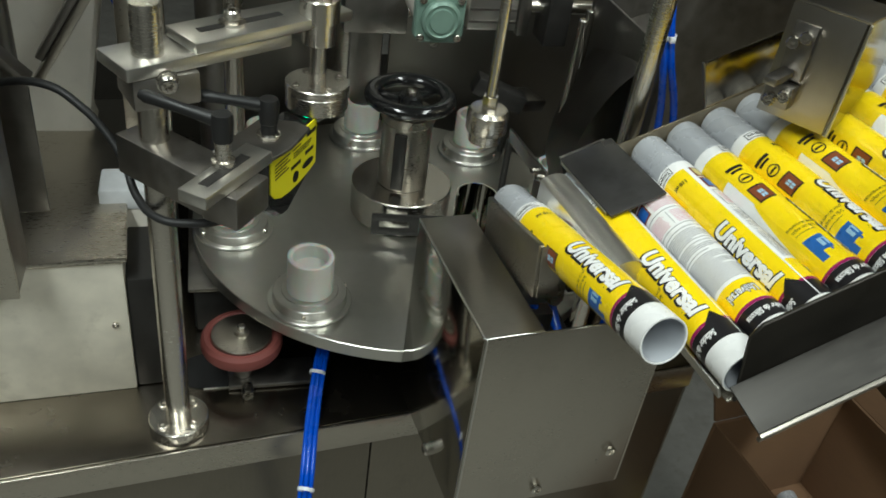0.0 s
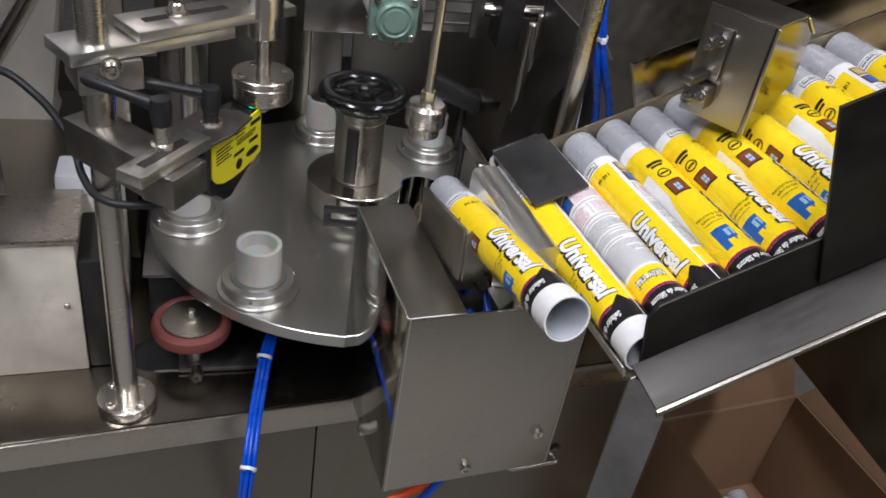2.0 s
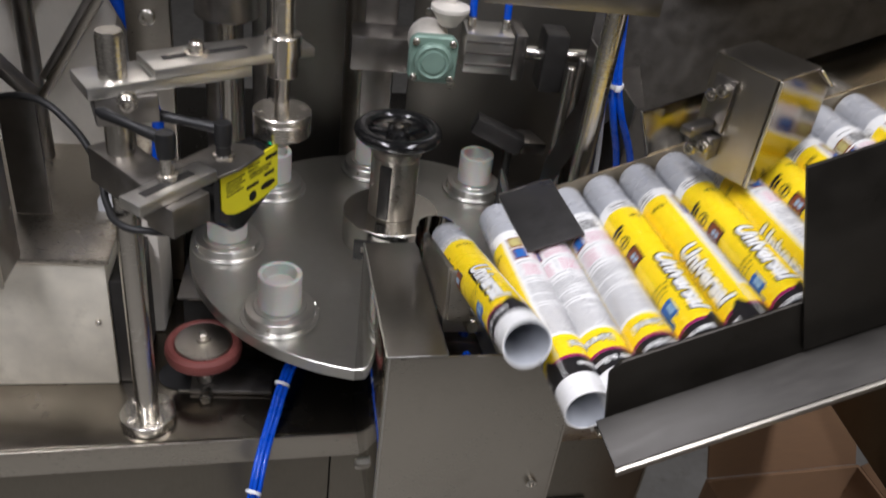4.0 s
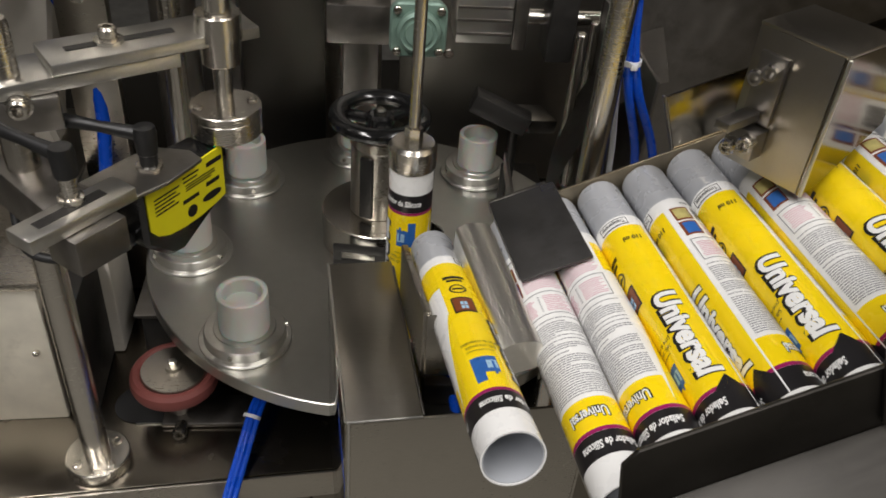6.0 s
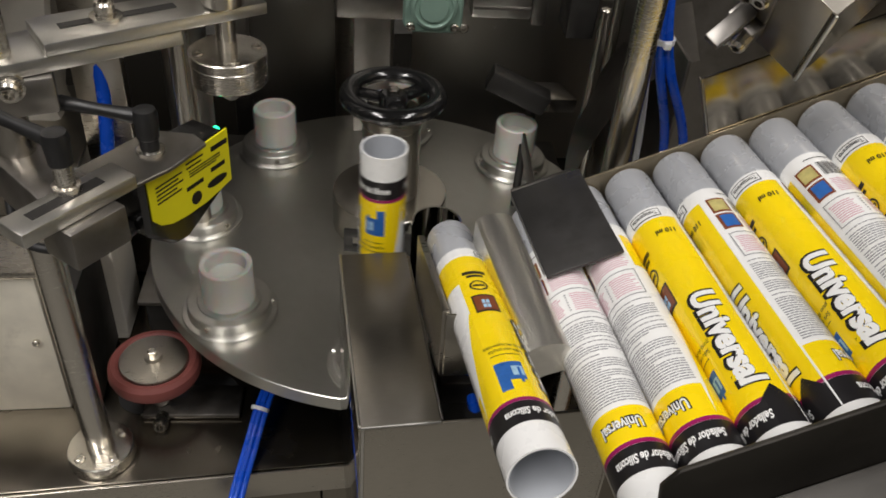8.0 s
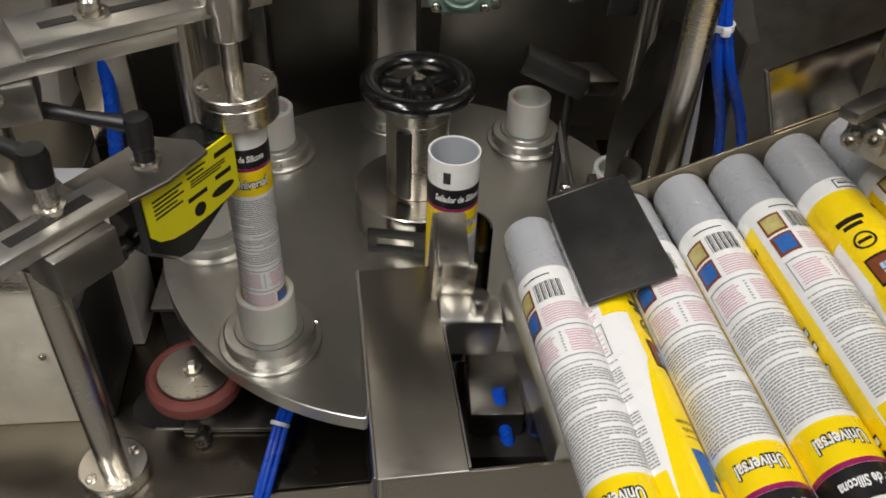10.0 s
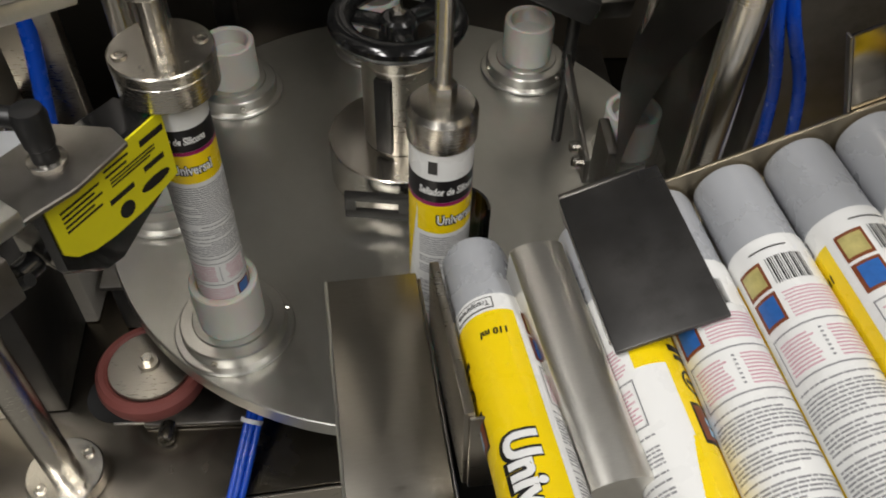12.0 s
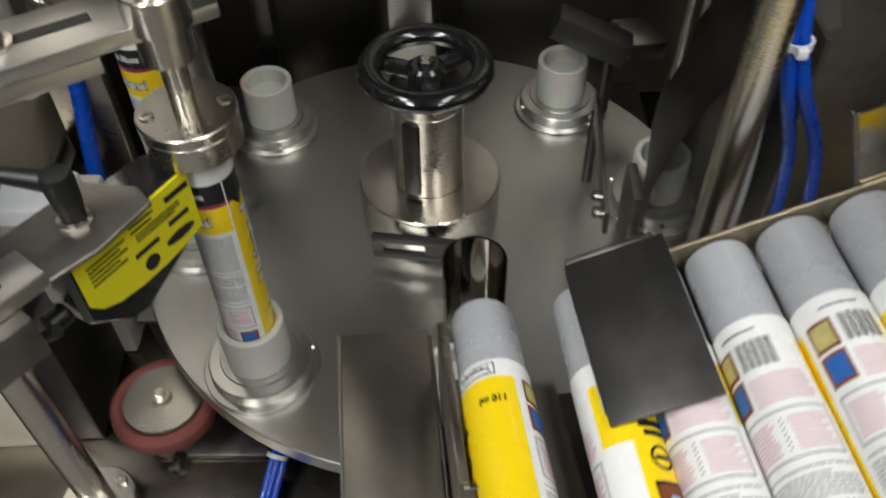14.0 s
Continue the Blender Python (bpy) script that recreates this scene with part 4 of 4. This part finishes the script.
    part("leg", bm_cyl(0.004, ZB + 0.001, 0.0725, 16, 0.001, None, pose(0.131, 0.030, 0)), IRON, k)
    for f2 in (0.012, 0.032):
        p = m @ Vector((0, 0, f2))
        bolt(k, p + Vector((-0.002, 0, 0)), (-1, 0, 0.1), 0.0042, 0.006)
    # vertical rod with hoses beside the tray, crossbar over it
    r = thing("support_rod", "tall polished steel rod beside the tray", "rod", pose(0.1465, -0.2, ZB))
    part("rod", bm_cyl(0.0088, 0.001, 0.445, 36), CHROME, r)
    part("crossbar", bm_box((-0.11, -0.016, 0.4453), (0.030, 0.016, 0.462), 0.0015), STEEL_DARK, r)
    h = thing("hose_bundle", "blue air hoses tied together with a white cable tie", "air hoses")
    hose("hose", [(0.206, -0.150, -0.07), (0.200, -0.160, 0.08), (0.190, -0.170, 0.195), (0.1605, -0.190, 0.287), (0.158, -0.175, 0.34), (0.150, -0.14, 0.46)], 0.0033, BLUE, h)
    hose("hose", [(0.228, -0.145, -0.07), (0.220, -0.158, 0.08), (0.2045, -0.170, 0.195), (0.1660, -0.189, 0.287), (0.164, -0.170, 0.34), (0.158, -0.13, 0.46)], 0.0033, BLUE, h)
    hose("thin_hose", [(0.180, -0.15, -0.07), (0.176, -0.160, 0.10), (0.1705, -0.170, 0.20), (0.160, -0.180, 0.27), (0.160, -0.16, 0.42)], 0.0022, TIE, h, "thin clear hose")
    part("cable_tie", bm_lathe([(0.0058, -0.0018), (0.0070, -0.0018), (0.0070, 0.0018), (0.0058, 0.0018), (0.0058, -0.0018)], 20, None, pose(0.1633, -0.1895, 0.287)), TIE, h)
    part("tie_head", bm_box((0.1605, -0.2000, 0.2845), (0.1655, -0.1962, 0.2895), 0.001), TIE, h)
    # dull guard wall at the tray's high end
    wl = thing("guard_wall", "tall dull brown steel guard wall with a bright seam", "guard wall", pose(0.56, 0, ZB))
    part("sheet", bm_box((0, -0.75, -0.05), (0.004, 0.60, 1.1), 0.001), BROWNWALL, wl)
    part("seam", bm_box((-0.006, 0.005, 0.12), (-0.0005, 0.012, 0.75), 0.001), STEEL, wl, "bright folded seam")
    rc = thing("rear_cover", "dark flat steel cover behind the hoses", "panel", pose(0.212, 0.0, ZB))
    part("sheet", bm_box((0, 0.06, 0.001), (0.345, 0.066, 0.40), 0.001), STEEL_DARK, rc)
    part("side", bm_box((0, -0.12, 0.001), (0.003, 0.0595, 0.33), 0.001), STEEL_DARK, rc)
    # upper carriage that holds the working heads, out of most views
    u = thing("upper_carriage", "dark machine carriage plate over the heads", "machine head", pose(0, 0, 0.80))
    part("plate", bm_box((-0.30, -0.09, 0), (0.24, 0.30, 0.03), 0.003), STEEL_DARK, u)
    part("head_arm", bm_box((-0.14, -0.20, 0.0), (0.06, -0.0905, 0.03), 0.003), STEEL_DARK, u)


HOOD_DOWN = Vector((0.233, -0.322, 0.351))
HOOD_LIFT = Vector((-0.029, 0.022, 0.002))
HOOD_TILT = Vector((0.704, -0.275, -0.010))
HOOD_YAW = pose(0, 0, 0, 0, 0, 33.5)


def cap_feeder():
    f = thing("cap_feeder", "curved steel feeder rail holding white plastic caps", "feeder rail", pose(0.350, 0.126, 0.3105))
    arc = [radians(d) for d in range(205, 336, 10)]
    out = [(0.098 * math.cos(a), 0.098 * math.sin(a)) for a in arc] + [(0.070 * math.cos(a), 0.070 * math.sin(a)) for a in reversed(arc)]
    part("rail", bm_poly(out, 0.004, None, None, 0.0006), STEEL, f)
    rim = [(0.0985 * math.cos(a), 0.0985 * math.sin(a)) for a in arc] + [(0.0965 * math.cos(a), 0.0965 * math.sin(a)) for a in reversed(arc)]
    part("rim", bm_poly(rim, 0.012, None, pose(0, 0, 0.0042), 0.0004), ALU, f, "bright upright rim")
    part("leg", bm_cyl(0.008, ZB + 0.001 - 0.3105, -0.0003, 20, 0.001, None, pose(0.0, -0.050, 0)), STEEL_DARK, f)
    part("web", bm_box((-0.008, -0.078, -0.006), (0.008, -0.042, -0.0002), 0.001), STEEL_DARK, f)
    cap = None
    for d in (228, 244, 260, 276, 292, 310):
        m = pose(0.350 + 0.083 * math.cos(radians(d)), 0.126 + 0.083 * math.sin(radians(d)), 0.3147)
        if cap is None:
            cap = thing("plastic_cap", "white plastic nozzle cap standing in the feeder rail", "cap", m, "caps in the feeder")
            part("shell", bm_lathe([(0, 0), (0.0085, 0), (0.0090, 0.001), (0.0080, 0.018), (0.0045, 0.0195), (0.0035, 0.034), (0, 0.035)], 24), TIE, cap)
        else:
            copy_thing(cap, m)


def pusher_hood():
    h = thing("pusher_hood", "mirror-polished sheet steel pusher hood on a bolted arm", "pusher hood", Matrix.Translation(HOOD_DOWN) @ HOOD_YAW)
    # from the front top corner: x along the front sheet, y back, z up
    part("upright", bm_box((0.0, 0.0023, -0.085), (0.0020, 0.055, -0.0002), 0.0005), SATIN, h)
    part("lid", bm_box((-0.0004, -0.0004, 0.0), (0.052, 0.055, 0.0020), 0.0005), SATIN, h)
    part("front_sheet", bm_poly([(0.0, -0.0852), (0.014, -0.0852), (0.075, -0.058), (0.075, -0.016), (0.052, -0.0004), (0.0, -0.0004)], 0.0020, None, pose(0, 0.0021, 0, 90, 0, 0), 0.0004), HOODMAT, h)
    # Bright rods draw the highlights along the hood's bent edges.
    part("rim", bm_rod((0.0, -0.0008, -0.085), (0.0, -0.0008, 0.0), 0.0011, 10), ALU, h, "bright rod for the highlight on the bend")
    part("rim", bm_rod((0.052, -0.0012, -0.0006), (0.075, -0.0012, -0.0162), 0.0010, 10), ALU, h)
    part("arm", bm_box((-0.034, 0.036, -0.052), (-0.0042, 0.046, -0.046), 0.001), STEEL_DARK, h)
    part("arm_end", bm_box((-0.0120, 0.030, -0.074), (-0.0003, 0.050, -0.056), 0.001), STEEL_DARK, h)
    part("rib", bm_box((-0.0040, 0.030, -0.0535), (-0.0003, 0.048, -0.012), 0.0008), STEEL_DARK, h)
    for p in ((-0.0042, 0.036, -0.020), (-0.0042, 0.044, -0.026), (-0.0122, 0.034, -0.062), (-0.0122, 0.044, -0.068)):
        bolt(h, p, (-1, -0.25, 0.1), 0.0050, 0.010)
    return h


def tray_back_sheet():
    c = thing("back_sheet", "mirror-polished steel sheet standing behind the shut tube ends", "guard sheet", TRAY_M)
    part("sheet", bm_box((0.122, 0.0118, -0.010), (0.46, 0.0138, 0.058), 0.0006), HOODMAT, c)
    part("edge", bm_box((0.1205, 0.0115, -0.010), (0.1218, 0.0155, 0.058), 0.0004), STEEL_DARK, c)


ROLLER_OUT = pose(-0.2015, -0.162, ZB)
ROLLER_IN = pose(-0.1805, -0.162, ZB)


def roller_unit():
    o = thing("worktop_opening", "rounded opening in the worktop with a bright rim", "opening", pose(-0.188, -0.153, ZB))
    outline = [(-0.030 - 0.024 * math.sin(radians(d)), 0.004 + 0.024 * math.cos(radians(d))) for d in range(0, 181, 15)] + [(0.028 + 0.024 * math.sin(radians(d)), 0.004 - 0.024 * math.cos(radians(d))) for d in range(0, 181, 15)]
    # No hole is cut: a flat black sheet paints the shade inside it.
    part("slot_shade", bm_poly(outline, 0.0006, None, pose(0, 0, 0.0008), 0), RUBBER_SHADE, o, "thin black sheet for the shade in the opening")
    part("slot_edge", bm_box((-0.030, -0.0215, 0.0002), (0.028, -0.0201, 0.0016), 0.0003), ALU, o)
    r = thing("rubber_roller", "red rubber ringed roller under the turntable edge", "roller", ROLLER_OUT)
    part("bracket", bm_box((-0.014, -0.018, 0.0020), (0.070, 0.018, 0.007), 0.002), STEEL_DARK, r)
    part("spindle", bm_cyl(0.009, 0.0072, 0.030, 24), STEEL_DARK, r)
    part("ring", bm_lathe([(0.0290, 0.0445), (0.031, 0.0425), (0.0350, 0.0425), (0.0375, 0.0445), (0.0388, 0.0495), (0.0378, 0.0555), (0.0350, 0.0590), (0.0315, 0.0592), (0.0290, 0.0570)], 64), PINK, r, "worn red rubber ring")
    part("hub", bm_lathe([(0, 0.0303), (0.0287, 0.0403), (0.0287, 0.0585), (0.0280, 0.0595), (0.0075, 0.0605), (0.0070, 0.0640), (0, 0.0640)], 48), STEEL, r, "turned steel hub")
    part("hub_bolt", bm_lathe([(0, 0.0642), (0.0042, 0.0642), (0.0042, 0.0685), (0.0034, 0.0692), (0, 0.0692)], 6), CHROME, r)
    bolt(r, (0.004, -0.0185, 0.0045), (0, -1, 0.2), 0.0062, 0.014)
    return r


def front_hoses():
    h = thing("front_hoses", "bundle of blue air hoses with white cable ties", "air hoses")
    for dx, dy in ((0, 0), (0.0050, 0.002), (-0.003, 0.005)):
        hose("hose", [(-0.085 + dx, -0.10 + dy, -0.075), (-0.105 + dx, -0.175 + dy, -0.055), (-0.118 + dx, -0.225 + dy, -0.075), (-0.130 + dx, -0.285 + dy, -0.105), (-0.135 + dx, -0.30 + dy, -0.17), (-0.122 + dx, -0.30 + dy, -0.24), (-0.10 + dx, -0.29, -0.32)], 0.0025, BLUE, h)
    for p in ((-0.111, -0.193, -0.060), (-0.131, -0.292, -0.108)):
        part("cable_tie", bm_lathe([(0.0068, -0.0016), (0.0079, -0.0016), (0.0079, 0.0016), (0.0068, 0.0016), (0.0068, -0.0016)], 20, None, along(p, Vector(p) + Vector((-0.02, -0.06, -0.04)))), TIE, h)
    hose("hose", [(0.06, -0.30, -0.03), (0.062, -0.33, -0.06), (0.04, -0.335, -0.10), (0.015, -0.33, -0.15)], 0.0042, BLUE, h)
    o = thing("orange_hose", "coiled orange air hose under the cover box", "air hose")
    hose("hose", [(-0.01, -0.30, -0.06), (0.0, -0.33, -0.09), (0.03, -0.34, -0.075), (0.045, -0.33, -0.10), (0.02, -0.325, -0.12), (-0.01, -0.33, -0.14), (0.02, -0.33, -0.17)], 0.0042, ORANGE, o)


def carton():
    c = thing("cardboard_carton", "open brown cardboard carton holding loose tubes", "carton", pose(0.452, -0.100, -0.95, 0, 0, 7))
    w, d, h, t = 0.242, 0.36, 0.648, 0.005
    part("wall", bm_box((0, -t, 0.0), (w, 0, h), 0.001), CARTON, c)
    part("wall", bm_box((0, -d, 0.0), (w, -d + t, h), 0.001), CARTON, c)
    part("wall", bm_box((0, -d + t, 0.0), (t, -t, h), 0.001), CARTON, c)
    part("wall", bm_box((w - t, -d + t, 0.0), (w, -t, h), 0.001), CARTON, c)
    part("bottom", bm_box((t, -d + t, 0.001), (w - t, -t, 0.006), 0.001), CARTON, c)
    part("flap", bm_box((0.004, 0, 0), (w - 0.004, 0.005, 0.12), 0.001, None, pose(0, 0, h, -28, 0, 0)), CARTON, c)
    part("flap", bm_box((0, -d + 0.004, 0), (0.005, -0.004, 0.12), 0.001, None, pose(w, 0, h, 0, 62, 0)), CARTON, c)
    # loose tubes lie on others that fill the carton
    rnd = random.Random(9)
    part("inner_tray", bm_box((t + 0.001, -d + t + 0.001, 0.45), (w - t - 0.001, -t - 0.001, 0.454), 0), CARTON, c)
    for k in range(9):
        e = Vector((0.475 + 0.021 * k, -0.13 + 0.05 * rnd.random() - 0.012 * (k % 3), -0.95 + 0.454 + 0.018 + 0.010 * (k % 2)))
        u = Vector((0.25 * (rnd.random() - 0.5), -1, 0.04 * (rnd.random() - 0.5)))
        copy_thing(tubes[0], lying(e, u, 360 * rnd.random()))


# ---- build ----
setting()
machine_base()
left_housing()
table = turntable()
hand_wheel()
post()
upper_bracket()
head = turning_head()
plunge = plunger()
sensor()
loading_box()
loader_inside()
grip = gripper()
half_pipe()
stopper = guide_block()
tray()
tray_back_sheet()
background_machine()
cap_feeder()
hood = pusher_hood()
roller = roller_unit()
front_hoses()
table_base()
ROLLS = [22, 35, 165, 67, -43, -8, -34, 20, -60, 10, 90, 40]
tubes = [printed_tube()]
for k in range(1, 12):
    tubes.append(copy_thing(tubes[0], slot(k, ROLLS[k])))
carton()


# ---- movement ----
TURNS = (2.67, 7.75, 12.80)
SHIFTS = (3.82, 8.87, 13.91)
UPS = (2.12, 7.17, 12.15)
AFTER = {2: (165, 160, 158, 200), 3: (67, 195, 240, 330), 4: (-43, 25, 150, 240), 5: (-8, 90, 148, 240), 6: (-34, 36, 118, 210), 7: (20, 130, 327, 420)}
EXTRA = {1: 162, 2: -132}
UPRIGHT = {0: 72, 1: 50, 2: 0}
SPIN = {0: (-60, -20), 1: (-20, -20)}


def ease(x):
    x = min(1.0, max(0.0, x))
    return x * x * (3 - 2 * x)


def pulse(t, a, up, b, down):
    return ease((t - a) / up) * (1 - ease((t - b) / down))


def swing_pose(t, s):
    """Shut end and direction of the gripper's tube during its swing that begins at s."""
    f = ease((t - s) / 0.42)
    e = E_G.lerp(Vector((S2.x + 0.004, S2.y - 0.022, 0.075)), f)
    u = U_G.lerp(Vector((0.03, -0.02, 1)), f).normalized()
    return e, u


def tube_pose(k, t):
    place = k - sum(ease((t - s) / 0.3) for s in SHIFTS)
    if k > 0:
        roll = ROLLS[k] + 95 * (k - max(0.0, place))
        if k in AFTER:
            n = k - max(0.0, place)
            i = min(2, int(n))
            roll = AFTER[k][i] + (AFTER[k][i + 1] - AFTER[k][i]) * (n - i)
        if place > 0.001:
            return slot(place, roll)
        s = SHIFTS[k - 1]
        f = ease((t - s - 1.3) / 0.35)
        roll = (AFTER[k][k] if k in AFTER and k < 4 else ROLLS[k] + 95 * k) + EXTRA.get(k, 0) * f
        e = slot(0, 0).translation.lerp(E_G, f)
        u = U_T.lerp(U_G, f)
    else:
        roll, e, u = ROLLS[0], E_G.copy(), U_G
    if k < len(SHIFTS):
        s = SHIFTS[k] + 0.1
        if t > s:
            turned = sum(-45 * ease((t - q) / 0.85) for q in TURNS if q > s)
            st = STATION[1] + radians(turned)
            e, u = swing_pose(t, s)
            g = ease((t - s - 0.45) / 0.45)
            e = e.lerp(CT + Vector((RS * math.cos(st), RS * math.sin(st), -0.0160)), g)
            u = u.lerp(Vector((0, -0.0001, 1)), g).normalized()
            roll += UPRIGHT[k] * g + turned + sum(q * ease((t - s - 4.28 - 1.12 * n) / 0.4) for n, q in enumerate(SPIN.get(k, ())))
    return lying(e, u, roll)


def motions():
    steps = [k / 10 for k in range(141)]
    walk(table, [(t, Matrix.Translation(CT) @ pose(0, 0, 0, 0, 0, sum(-45 * ease((t - q) / 0.85) for q in TURNS))) for t in steps])
    walk(head, [(t, Matrix.Translation(S1 + Vector((0, 0, 0.2125 + 0.025 * max(pulse(t, a, 0.12, a + 1.55, 0.2) for a in UPS))))) for t in steps])
    walk(plunge, [(t, Matrix.Translation(S2 + Vector((0, 0, 0.2060 + 0.17 * max(pulse(t, a + 0.14, 0.4, a + 3.2, 0.5) for a in UPS))))) for t in steps])
    lift = [(t, max(pulse(t, a - 0.08, 0.25, a + 1.68, 0.22) for a in UPS)) for t in steps]
    walk(hood, [(t, Matrix.Translation(HOOD_DOWN + HOOD_LIFT * g) @ Matrix.Rotation(HOOD_TILT.length * g, 4, HOOD_TILT.normalized()) @ HOOD_YAW) for t, g in lift])
    walk(roller, [(t, ROLLER_IN.lerp(ROLLER_OUT, max(pulse(t, a - 0.05, 0.2, a + 1.65, 0.5) for a in UPS))) for t in steps])
    rest = stopper.matrix_world.copy()
    walk(stopper, [(t, Matrix.Translation((0, 0, -0.06 * max(pulse(t, s - 0.02, 0.12, s + 1.0, 0.3) for s in SHIFTS))) @ rest) for t in steps])
    rows = []
    for t in steps:
        s = max([q + 0.1 for q in SHIFTS if q + 0.1 <= t], default=None)
        e, u = (E_G, U_G) if s is None else swing_pose(t, s)
        if s is not None:
            f = ease((t - s - 0.95) / 0.4)
            e, u = e.lerp(E_G, f), u.lerp(U_G, f).normalized()
        rows.append((t, lying(e, u, 0)))
    walk(grip, rows)
    for k, tube in enumerate(tubes):
        walk(tube, [(t, tube_pose(k, t)) for t in steps])


motions()
